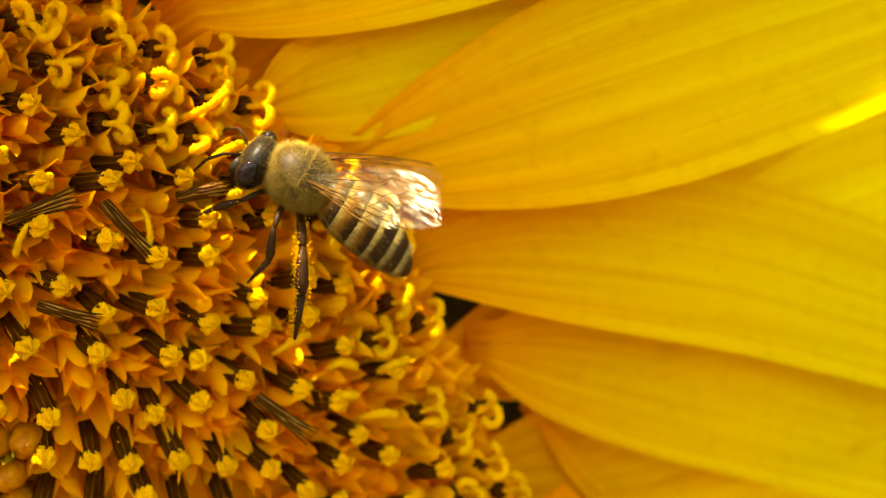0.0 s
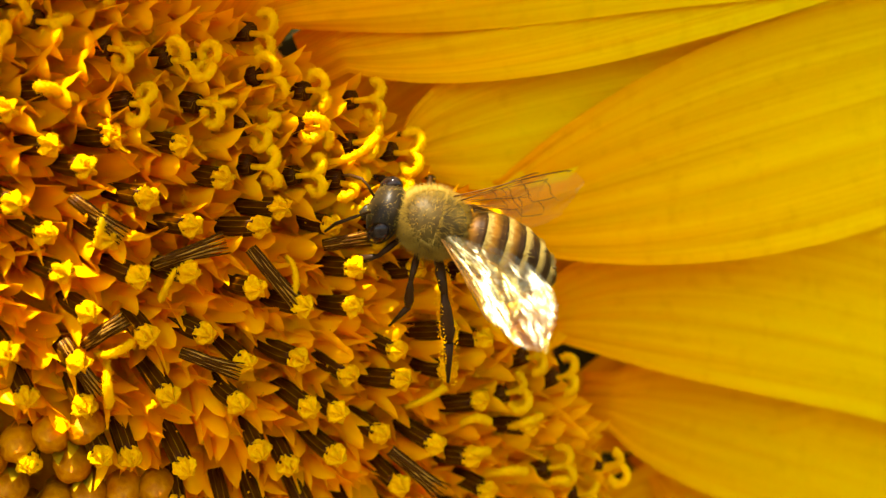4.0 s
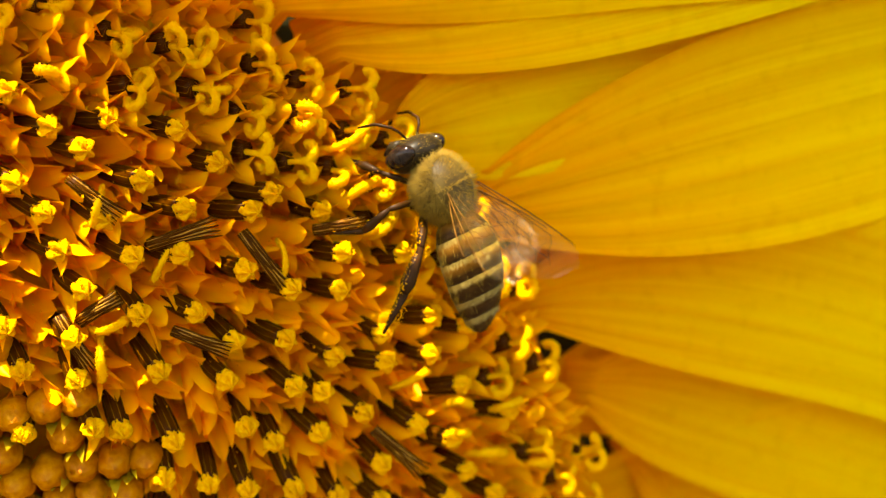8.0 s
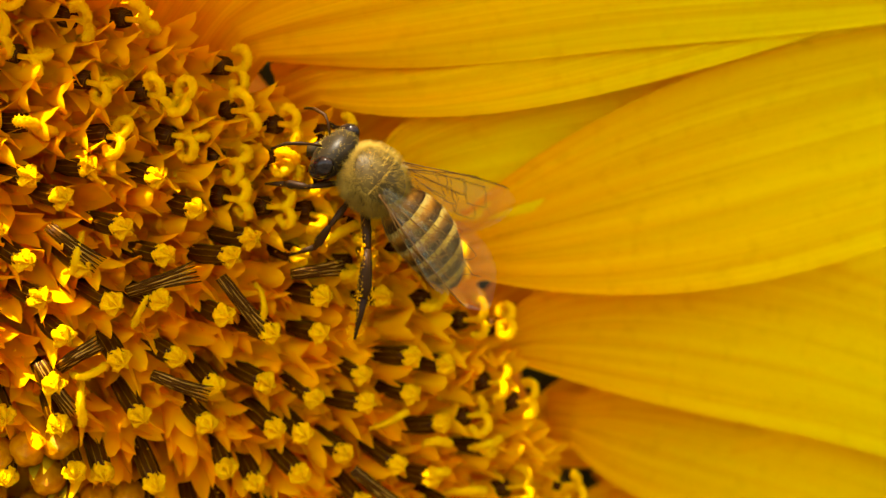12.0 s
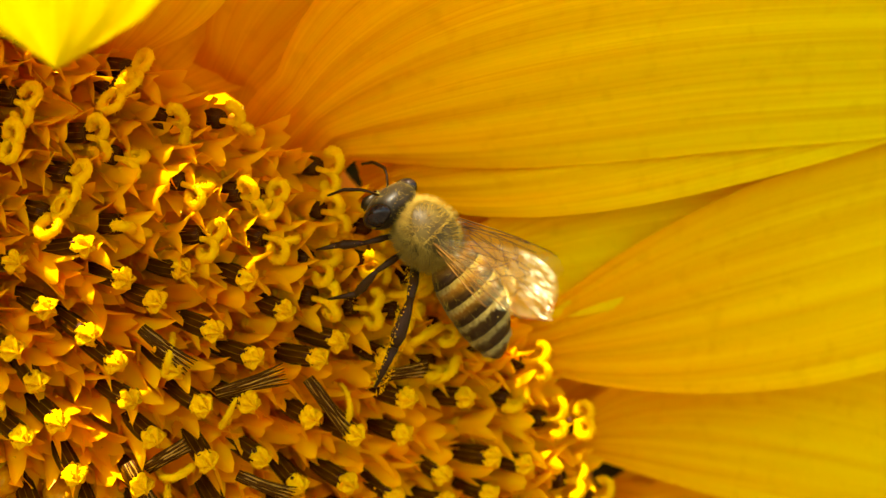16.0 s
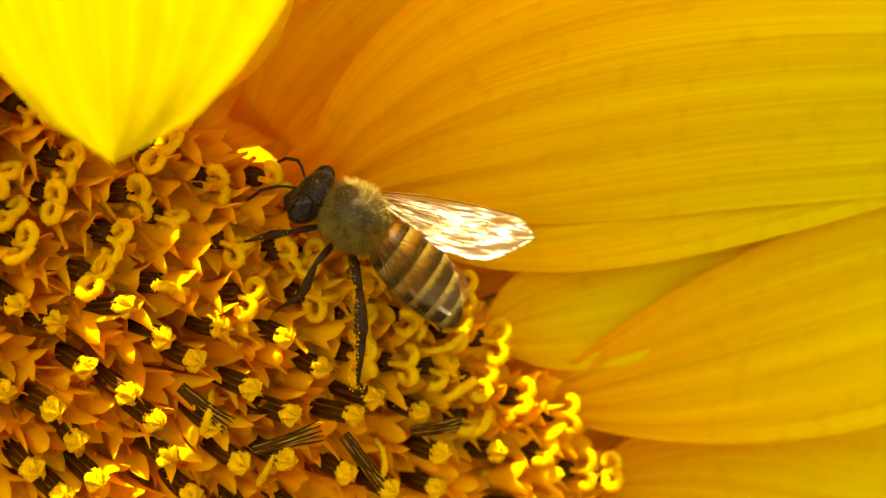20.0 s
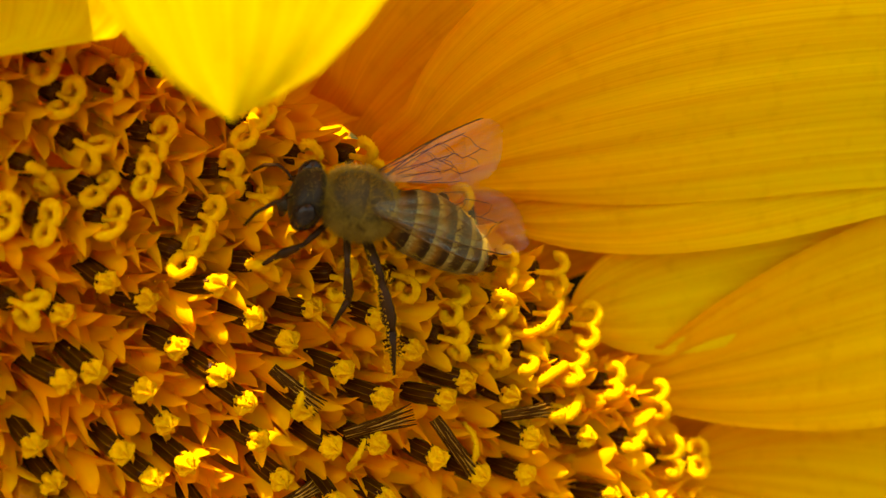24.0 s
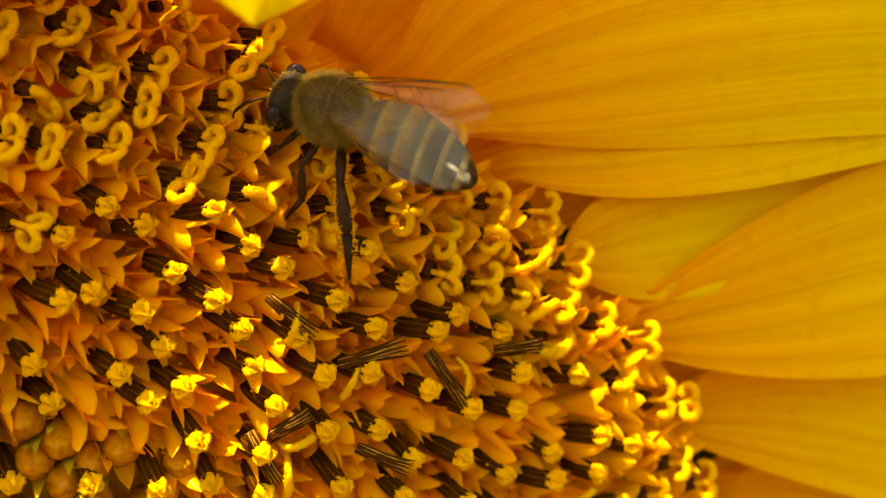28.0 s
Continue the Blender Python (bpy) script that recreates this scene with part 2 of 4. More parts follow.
# ---- floret pieces, z along the floret, metres ----
def corolla_shape(rnd, length, spread, lobe=3.2, width=0.8, wide=0.66):
    """A tube whose end splits into five pointed, hollow lobes; spread: how far each bends outwards, in radians."""
    s = Shape()
    r = wide * MM
    s.grid([[(q * r * math.cos(math.pi * j / 5), q * r * math.sin(math.pi * j / 5), z * length * MM) for j in range(10)] for z, q in ((0, 0.6), (0.4, 0.8), (0.8, 1.0), (1.0, 1.12))], closed=True)
    ring = 30
    for k in range(5):
        a = 2 * math.pi * k / 5 + rnd.uniform(-0.2, 0.2)
        out, side = Vector((math.cos(a), math.sin(a), 0)), Vector((-math.sin(a), math.cos(a), 0))
        sp, ln = spread * rnd.uniform(0.5, 1.4), lobe * rnd.uniform(0.8, 1.2)
        rows, p, ang = [], out * r * 1.02 + Vector((0, 0, length * MM - 0.1 * MM)), 0.12
        curl = rnd.uniform(-0.7, 0.7)
        for i in range(8):
            u = i / 7
            w = width * MM * (0.85 + 0.75 * u * (1 - 0.5 * u)) * max(0.0, 1 - u ** 2.6) ** 0.7 + 0.03 * MM
            tan = out * math.sin(ang) + Vector((0, 0, math.cos(ang)))
            nor = out * math.cos(ang) - Vector((0, 0, math.sin(ang)))
            rows.append([p + side * (w * v) - nor * (0.5 * w * v * v) for v in (-1, -0.6, 0, 0.6, 1)])
            p = p + tan * (ln * MM / 7) + side * (curl * 0.05 * MM * i)
            ang += sp * 2 * (1 - 0.6 * u) / 9.8
        b = s.grid(rows)
        for q in range(2):
            s.f.append((ring + (2 * k + q - 1) % 10, ring + (2 * k + q) % 10, b + 2 + 2 * q, b + 2 * q))
    return s


def tube_shape(rnd, start, length, bend):
    s = Shape()
    pts, n = [], 9
    for i in range(n):
        u = i / (n - 1)
        pts.append(((bend * (u * u)) * MM, 0, (start + length * u) * MM))
    radii = [k * MM for k in (0.40, 0.46, 0.52, 0.57, 0.61, 0.63, 0.64, 0.63, 0.58)]
    s.tube(pts, radii, 20, flute=0.05, lobes=10, cap=True)
    return s, pts[-1]


def grain(s, o, r, rnd):
    """One angular grain or papilla of radius r at o."""
    q = len(s.v)
    t = Euler((rnd.uniform(0, 6.3), rnd.uniform(0, 6.3), 0)).to_matrix()
    s.v += [o + t @ Vector(v) * r for v in ((1, 0, 0), (0, 1, 0), (0, 0, 1), (-1, 0, 0), (0, -1, 0), (0, 0, -1))]
    s.uv += [(0.5, 0.5)] * 6
    s.f += [(q + i, q + j, q + k) for i, j, k in ((0, 1, 2), (1, 3, 2), (3, 4, 2), (4, 0, 2), (1, 0, 5), (3, 1, 5), (4, 3, 5), (0, 4, 5))]


def fuzz(s, pts, radii, count, rnd):
    """Short papillae all over a tube."""
    for _ in range(count):
        i = rnd.randrange(len(pts) - 1)
        u = rnd.random()
        p, q = Vector(pts[i]), Vector(pts[i + 1])
        d = (q - p).normalized()
        out = d.orthogonal().normalized()
        out.rotate(Matrix.Rotation(rnd.uniform(0, 6.28), 3, d))
        r = radii[i] * (1 - u) + radii[i + 1] * u
        o = p * (1 - u) + q * u + out * (r * 0.9)
        side = d.cross(out) * (0.045 * MM)
        k = len(s.v)
        s.v += [o + side + d * 0.04 * MM, o - side + d * 0.04 * MM, o - d * 0.06 * MM, o + out * (rnd.uniform(0.10, 0.2) * MM)]
        s.uv += [(0.5, 0.5)] * 4
        s.f += [(k, k + 1, k + 3), (k + 1, k + 2, k + 3), (k + 2, k, k + 3)]


def stigma_shape(rnd, start, loops):
    """Two style arms that curl back into rings; loops: how far they curl, in radians."""
    s = Shape()
    top = start + rnd.uniform(0.4, 1.0)
    s.tube([(0, 0, z * MM) for z in (start - 1.5, start, top)], [0.2 * MM, 0.2 * MM, 0.22 * MM], 8, cap=False)
    for sgn in (-1, 1):
        p, a = Vector((0, 0, top * MM)), 0.1
        rad = rnd.uniform(0.56, 0.70)
        turn = loops * rnd.uniform(0.78, 0.98) if loops > 6 else loops * rnd.choice((0.5, 0.66, 0.78, 0.88))
        pts, radii, n = [], [], 18
        twist = rnd.uniform(-0.5, 0.5)
        about = Matrix.Rotation(rnd.choice((0.0, 0.15, -0.25, 0.6, -0.8)), 3, "Z")
        for i in range(n):
            u = i / (n - 1)
            pts.append(p.copy())
            radii.append((0.25 + 0.08 * u) * MM * (1 if i < n - 1 else 0.6))
            step = turn * rad * MM / (n - 1) * (1.08 - 0.2 * u)
            p = p + Vector((sgn * math.sin(a), twist * 0.3 * u, math.cos(a))).normalized() * step
            a += turn / (n - 1)
        pts = [about @ q for q in pts]
        s.tube(pts, radii, 9, jitter=0.08, rnd=rnd)
        fuzz(s, pts, radii, 170, rnd)
    return s


def cap_shape(rnd, tip, r):
    """Frayed cap of pollen at a tube's end: five ragged ridges that open outwards."""
    s = Shape()
    rows = []
    turn = rnd.uniform(0, 6.28)
    for i in range(9):
        u = i / 8
        wide = (0.80, 0.95, 1.06, 1.12, 1.14, 1.08, 0.9, 0.55, 0.05)[i]
        row = []
        for k in range(25):
            a = 2 * math.pi * k / 25
            ridge = 1 + (0.06 + 0.30 * u) * math.cos(5 * a + turn) + rnd.uniform(-0.17, 0.17)
            lift = 0.34 * u * math.cos(5 * a + turn) + rnd.uniform(-0.14, 0.14)
            row.append(tip + Vector((math.cos(a) * r * wide * ridge, math.sin(a) * r * wide * ridge, r * (-0.8 + 2.1 * u + lift))))
        rows.append(row)
    s.grid(rows, closed=True)
    return s


# ---- ground and flower ----
g = Shape()
g.grid([[(x, y, 0.02 * noise.noise(Vector((x, y, 0)) * 0.7)) for y in (-400, -60, -12, -4, -2, -1, 0, 1, 2, 4, 12, 60, 400)] for x in (-400, -60, -12, -4, -2, -1, 0, 1, 2, 4, 12, 60, 400)])
tagged(new("ground", g.mesh("ground", SOIL)), label="bare brown field soil under the sunflower", category="ground", kind="structure")

sunflower = new("sunflower")
sunflower.location = FLOWER_FOOT
tagged(sunflower, label="large yellow sunflower head in bloom on a green stem", category="flower")
LOCAL = Matrix.Translation(-FLOWER_FOOT)

# stem and receptacle
s = Shape()
axis_in = -heading(0.364, 0.075, -1.0)
back = at(CX, CY, crown(CX, CY) + 20)
s.tube([back, back + axis_in * 0.04, back + axis_in * 0.09 + Vector((0, 0, -0.01)), back + axis_in * 0.15 + Vector((0, 0, -0.06)), FLOWER_FOOT + Vector((0.01, 0, 1.0)), FLOWER_FOOT + Vector((0, 0, -0.02))],
       [0.02, 0.014, 0.013, 0.013, 0.015, 0.018], 14)
child("stem", s.mesh("stem", STEM), sunflower, LOCAL, "thick hairy green stem")
s = Shape()
rows = []
for i in range(15):
    r = RIM * 0.93 * i / 14
    row = []
    for k in range(48):
        a = 2 * math.pi * k / 48
        x, y = CX + r * math.cos(a), CY + r * math.sin(a)
        row.append(at(x, y, crown(x, y) + 7.5 + (0 if i < 13 else 2)))
    rows.append(row)
for shrink, deep in ((0.97, 11.5), (1.0, 14.5), (0.98, 17), (0.7, 22), (0.3, 25), (0.02, 25)):
    rows.append([at(CX + RIM * shrink * math.cos(2 * math.pi * k / 48), CY + RIM * shrink * math.sin(2 * math.pi * k / 48),
                    crown(CX + RIM * shrink * math.cos(2 * math.pi * k / 48), CY + RIM * shrink * math.sin(2 * math.pi * k / 48)) + deep) for k in range(48)])
s.grid(rows, closed=True)
child("receptacle", s.mesh("receptacle", RECEPTACLE), sunflower, LOCAL)


# green calyx ring that closes the back of the head
s = Shape()
s.grid([[at(CX + RIM * k * math.cos(a), CY + RIM * k * math.sin(a), crown(CX + RIM * 0.98 * math.cos(a), CY + RIM * 0.98 * math.sin(a)) + dz + 0.5 * math.sin(9 * a)) for a in [2 * math.pi * j / 72 for j in range(72)]]
        for k, dz in ((0.80, 19), (0.93, 16), (1.05, 15), (1.17, 16), (1.25, 18.5), (1.2, 20), (1.0, 20))], closed=True)
child("calyx", s.mesh("calyx", GREEN), sunflower, LOCAL, "green calyx behind the petals")


# ---- ray petals ----
def petal_plane(x, y):
    return 73.5 + 0.27 * x + 0.3 * y


def petal(base, ctrl, end, half, seed, lift=0.0, dip=3.5, cup=0.18, name="ray_petal", label="", depths=None, face=None, neck=0.32, roll=0.0, wide=0.42, blunt=(2.6, 0.75), tilt=0.0, fold=0.12, swell=0.0, lip=0.0, flare=0.0):
    """A ray petal along a bent midline; base, ctrl and end are x, y in the flower's frame, half its greatest half width; flare widens one side towards the tip."""
    rnd = random.Random(seed)
    if depths is None:
        depths = (crown(*base) + dip, petal_plane(*ctrl) + lift, petal_plane(*end) + lift + 2)
    p0, p1, p2 = (Vector((q[0], q[1], z)) for q, z in zip((base, ctrl, end), depths))
    face = Vector(face) if face else Vector((0.27, 0.3, -1)).normalized()
    nu, nv = 56, 29
    ph = [rnd.uniform(0, 6.28) for _ in range(4)]
    rows = []
    for i in range(nu):
        u = -0.1 + 1.1 * i / (nu - 1)
        p = p0 * (1 - u) ** 2 + p1 * (2 * u * (1 - u)) + p2 * u * u
        tan = ((p1 - p0) * (1 - u) + (p2 - p1) * u).normalized()
        side = tan.cross(face).normalized()
        nor = side.cross(tan).normalized()
        if roll:
            c, q = math.cos(roll * u), math.sin(roll * u)
            side, nor = side * c + nor * q, nor * c - side * q
        rise = max(0, min(1, u / wide))
        p.z += 20 * max(0, -u)
        w = half * (neck + (1 - neck) * (rise ** swell if swell else 1 - (1 - rise) ** 2))
        if u > wide:
            k = (u - wide) / (1 - wide)
            w *= max(0.0, 1 - k ** blunt[0]) ** blunt[1]
        w = max(w, 0.05)
        row = []
        for j in range(nv):
            v = 2 * j / (nv - 1) - 1
            ridge = fold * math.cos(v * 15 + ph[0] + 0.6 * math.sin(3 * u + ph[1])) + 0.35 * fold * math.cos(v * 31 + ph[2])
            wave = 0.5 * math.sin(4 * u + ph[3] + 2 * v) * max(0, min(1, u * 3))
            h = cup * w * (v * v) * (1 - 0.4 * u) + tilt * v * w + lip * max(0.0, -v) ** 1.5 * max(0.0, min(1.0, (u - 0.1) / 0.3)) + ridge * (1 - 0.5 * u) + wave * 0.6
            q = p + side * (v * w * (1 + flare * max(0.0, v) * max(0.0, min(1.0, (u - 0.66) / 0.2))) * (1 + 0.02 * math.sin(9 * u + 3 * v + ph[1]))) + nor * h
            row.append(at(*q))
        rows.append(row)
    sh = Shape()
    sh.grid(rows)
    return child(name, sh.mesh(name, PETAL), sunflower, LOCAL, label)


petal((-12.8, -18.2), (5.0, -31.5), (67.1, -28.0), 10.8, 1, lift=-0.6, dip=2.0, cup=0.05, lip=-3.2, tilt=0.0, neck=0.36, fold=0.20)
petal((-7.3, -14.7), (8.5, -18.9), (55.7, -31.7), 6.0, 2, lift=1.2, dip=3.0, cup=0.10, tilt=0.22, neck=0.32)
petal((-3.3, -7.4), (2.0, -10.2), (41.4, -17.3), 4.8, 3, lift=3.5, dip=3.6, cup=0.10, tilt=0.22, neck=0.16)
petal((3.7, -3.2), (27.7, -9.6), (73.8, -21.9), 8.1, 4, lift=1.5, dip=2.5, cup=0.10, tilt=0.22, neck=0.32)
petal((7.1, 3.7), (27.9, -1.6), (82.3, 26.2), 7.0, 5, lift=4.5, dip=5.0, cup=0.10, tilt=0.22, neck=0.32)
petal((11.9, 10.9), (25.0, 12.6), (86.6, 37.8), 6.7, 6, lift=7.5, dip=7.0, cup=0.10, tilt=0.22, neck=0.32)
petal((16.7, 17.3), (26.9, 28.1), (55.4, 39.0), 4.7, 7, lift=10.0, dip=9.0, cup=0.10, tilt=0.22, neck=0.32)
petal((17.1, 25.8), (27.5, 36.9), (60.2, 74.6), 7.0, 8, lift=7.0, dip=4.5, fold=0.01)
petal((-26.6, -22.4), (-23.6, -29.0), (-16.7, -49.7), 7.5, 10, lift=3.0, dip=4.0, fold=0.01)
petal((-33.9, -22.3), (-32.7, -30.5), (-29.1, -49.4), 7.5, 11, lift=3.0, dip=4.0, fold=0.01)
# petals of the upper rim that curl forward over the disc, and unseen ones added for shade
drooping_petal = petal((-26.5, -26.0), (-23.5, -72.0), (-21.8, -16.6), 12.0, 21, depths=(68.0, 38.5, 52.0), face=(0.1, 0.35, -1), cup=0.06, wide=0.82, neck=0.2, swell=1.3, blunt=(2.0, 0.65), fold=0.03, flare=-0.25, label="upper ray petal that droops forward over the disc")
petal((-44.0, -22.0), (-44.0, -66.0), (-43.5, -22.6), 7.8, 22, depths=(66.0, 49.0, 50.5), face=(0.1, 0.35, -1), cup=0.06, wide=0.6, blunt=(5.0, 0.4), fold=0.03, label="upper ray petal that droops forward over the disc")
# awning above the view, added to keep sun off the right-hand petals
petal((-20.0, -31.0), (4.0, -52.0), (74.0, -52.0), 9.5, 23, depths=(63.5, 66.5, 86.5), face=(0.1, 1.0, -0.5), wide=0.45, neck=0.6, fold=0.03)
petal((-37.2, -22.0), (-40.0, -56.0), (-39.0, -21.0), 11.5, 24, depths=(69.0, 50.0, 58.0), face=(0.1, 0.35, -1), cup=0.06, wide=0.7, blunt=(7.0, 0.3), fold=0.03, label="upper ray petal that droops forward over the disc")
# free-hanging, out of view: added only to shade the bases of the upper petals
petal((-34.0, -47.0), (-15.0, -48.0), (4.0, -50.0), 6.0, 25, depths=(60.0, 63.0, 70.0), face=(0.0, 1.0, -0.1), wide=0.5, neck=0.6, cup=0.06, fold=0.03)
# unseen sun blocker in petal form, added to darken the disc's right rim
petal((-2.5, -40.0), (12.0, -41.0), (44.0, -44.0), 4.6, 28, depths=(57.0, 59.0, 68.0), face=(0.0, 1.0, -0.05), wide=0.4, neck=0.9, cup=0.04, fold=0.03)
petal((-17.6, -20.6), (-11.0, -28.0), (24.0, -58.0), 9.0, 26, depths=(72.5, 73.0, 84.0), face=(0.15, 0.3, -1), neck=0.5, cup=0.1, fold=0.08)
petal((-24.5, -22.2), (-19.0, -30.0), (2.0, -62.0), 8.5, 27, depths=(72.0, 71.0, 78.0), face=(0.15, 0.3, -1), neck=0.5, cup=0.1, fold=0.08)


# petals of the rest of the ring, and the second row behind
for k in range(26):
    a = radians(96 + 9.6 * k)
    x, y = CX + RIM * math.cos(a), CY + RIM * math.sin(a)
    if math.degrees(a) > 262:
        continue
    ox, oy = math.cos(a + 0.1), math.sin(a + 0.1)
    z = crown(x, y)
    petal((x - 4 * ox, y - 4 * oy), (x + 26 * ox, y + 26 * oy), (x + 62 * ox, y + 60 * oy), 8.0, 300 + k,
          depths=(z + 3.5 + (k % 2) * 2, z + 7 + (k % 2) * 3, z + 9 + 10 * random.Random(k).random()), face=(0.3, 0.1, -1))
for k in range(19):
    if k in (5, 6):
        continue
    a = radians(-125 + 10.5 * k)
    x, y = CX + RIM * math.cos(a), CY + RIM * math.sin(a)
    ox, oy = (math.cos(a * 0.85), math.sin(a * 0.85)) if k > 5 else (math.cos(a + 0.1), math.sin(a + 0.1))
    petal((x - 3 * ox, y - 3 * oy), (x + 26 * ox, y + 26 * oy), (x + 66 * ox, y + 62 * oy), 8.5, 340 + k,
          depths=(crown(x, y) + 9, petal_plane(x + 26 * ox, y + 26 * oy) + 9, petal_plane(x + 66 * ox, y + 62 * oy) + 8))

# green bracts behind the petals
for k in range(44):
    rnd = random.Random(500 + k)
    a = 2 * math.pi * k / 44 + rnd.uniform(-0.05, 0.05)
    x, y = CX + (RIM - 2) * math.cos(a), CY + (RIM - 2) * math.sin(a)
    ln, hw, z = rnd.uniform(6, 9), rnd.uniform(3.5, 4.6), crown(x, y)
    rows = []
    for i in range(9):
        u = i / 8
        w = hw * max(0.02, (1 - u ** 1.7)) * (0.85 + 0.6 * u * (1 - u))
        px, py = x + ln * u * math.cos(a), y + ln * u * math.sin(a)
        rows.append([at(px - w * v * math.sin(a), py + w * v * math.cos(a), z + 11.5 + 3.0 * u + 0.8 * v * v) for v in (-1, -0.5, 0, 0.5, 1)])
    s = Shape()
    s.grid(rows)
    child("bract", s.mesh("bract", GREEN), sunflower, LOCAL, "pointed green bract")

# ---- disc florets ----
# open florets with pollen on their tips: places of the tips, towards the middle of the disc and towards its rim
INNER = (
    (-31.5, -9.3), (-38.0, -5.0), (-34.3, -3.6), (-33.8, -7.4), (-32.4, -4.2), (-29.4, -8.0), (-26.1, -8.7), (-25.6, -4.0),
    (-23.2, -7.1), (-21.6, -5.6), (-41.5, 1.3), (-38.5, -0.6), (-35.7, 0.1), (-34.4, 2.8), (-30.8, 1.0), (-29.7, -2.6),
    (-29.3, 2.7), (-28.1, -1.0), (-27.3, 1.3), (-23.7, -2.2), (-22.9, 0.4), (-36.9, 7.8), (-32.3, 7.6), (-28.9, 7.6),
    (-26.4, 5.1), (-25.6, 7.9), (-21.9, 3.1), (-25.9, 11.7), (-22.3, 11.5), (-20.1, 11.7),
)
OUTER = (
    (-20.0, -7.7), (-18.4, -4.3), (-16.0, -7.5), (-13.9, -5.1), (-11.0, -3.4), (-18.9, 0.8), (-16.0, -2.6), (-12.5, -1.9),
    (-12.4, 1.8), (-9.6, 2.9), (-7.3, -2.4), (-6.6, 0.8), (-2.6, 0.8), (-18.4, 4.0), (-17.8, 7.6), (-15.3, 4.4),
    (-13.9, 9.0), (-12.9, 6.0), (-10.4, 6.3), (-9.6, 8.9), (-6.8, 7.1), (-6.4, 3.2), (-4.1, 8.1), (-3.7, 5.6),
    (-0.9, 4.6), (-0.5, 7.6), (1.6, 5.0), (-17.2, 12.2), (-12.7, 12.1), (-10.8, 12.9), (-8.5, 12.6), (-7.6, 9.6),
    (-4.9, 11.1), (1.2, 9.8), (4.7, 11.2), (-17.9, 15.3), (-15.1, 15.7), (-13.4, 16.2), (-9.9, 15.9), (2.1, 15.6),
    (3.7, 17.3),
)
POSTS = INNER + OUTER
# older florets: places of their curled style arms, and the way in which the two arms part, in degrees
CURLED = (
    (-26.3, -13.1, 69), (-29.7, -15.4, 92), (-23.3, -14.5, 70), (-25.1, -15.8, 104), (-31.9, -14.5, 58), (-31.2, -12.8, 82), (-39.2, -16.9, 77),
    (-36.8, -12.9, 101), (-34.8, -12.5, 87), (-40.4, -13.1, 84), (-42.3, -7.6, 77), (-39.7, -7.4, 70), (-36.0, -7.8, 80), (-40.1, -2.1, 77),
    (-43.7, -14.9, 84), (-40.8, -9.3, 71), (6.4, 2.1, 82), (-19.4, -13.0, 64), (-18.5, -9.8, 64), (-14.5, -9.9, 61), (-23.1, -20.1, 71),
    (-14.7, -12.4, 73), (-16.2, -12.5, 121), (-38.0, -18.9, 80), (-29.2, -17.6, 75), (-34.0, -19.6, 85), (-24.0, -18.6, 70), (-33.0, -16.9, 78),
    (-27.2, -10.9, 70), (-41.6, -17.6, 80),
)


def stage(x, y):
    """bud in the middle, then pollen-bearing tubes, then curled stigmas towards the rim."""
    r = math.hypot(x - CX, y - CY)
    a = math.degrees(math.atan2(y - CY, x - CX))
    edge = 41 + 8 * max(0.0, min(1.0, (a + 75) / 50)) if a > -120 else 41
    return "bud" if r < 23.5 else "tube" if r < edge else "loop"


florets = [(x, y, "tube") for x, y in POSTS] + [(x, y, "curled") for x, y, _ in CURLED]
PARTING = {(x, y): radians(a - 90) for x, y, a in CURLED}
taken = [(x, y) for x, y, _ in florets]
rnd = random.Random(7)
n, golden = 0, radians(137.50776)
while True:
    n += 1
    r = 1.66 * math.sqrt(n)
    if r > RIM - 0.5:
        break
    a = n * golden
    x, y = CX + r * math.cos(a) + rnd.uniform(-0.35, 0.35), CY + r * math.sin(a) + rnd.uniform(-0.35, 0.35)
    if r > rim_at(math.atan2(y - CY, x - CX)) - 0.5:
        continue
    kind = stage(x, y)
    if kind == "bud":
        continue
    if min((x - p) ** 2 + (y - q) ** 2 for p, q in taken) < 2.35 ** 2:
        continue
    florets.append((x, y, kind))
    taken.append((x, y))

n = 0
while True:
    n += 1
    r = 1.16 * math.sqrt(n)
    if r > 27.5:
        break
    a = n * golden
    x, y = CX + r * math.cos(a), CY + r * math.sin(a)
    if min((x - p) ** 2 + (y - q) ** 2 for p, q in taken) > 1.45 ** 2:
        florets.append((x, y, "bud"))
# young florets that show only their pointed lobes, between the open ones
for k in range(9000):
    r, a = 55 * math.sqrt(rnd.uniform(0.2, 0.97)), rnd.uniform(-math.pi, math.pi)
    x, y = CX + r * math.cos(a), CY + r * math.sin(a)
    if 24 < r < rim_at(a) - 1 and min((x - p) ** 2 + (y - q) ** 2 for p, q in taken) > (1.32 if stage(x, y) == "tube" else 1.3) ** 2:
        florets.append((x, y, "lobes" if stage(x, y) == "tube" else "old"))
        taken.append((x, y))

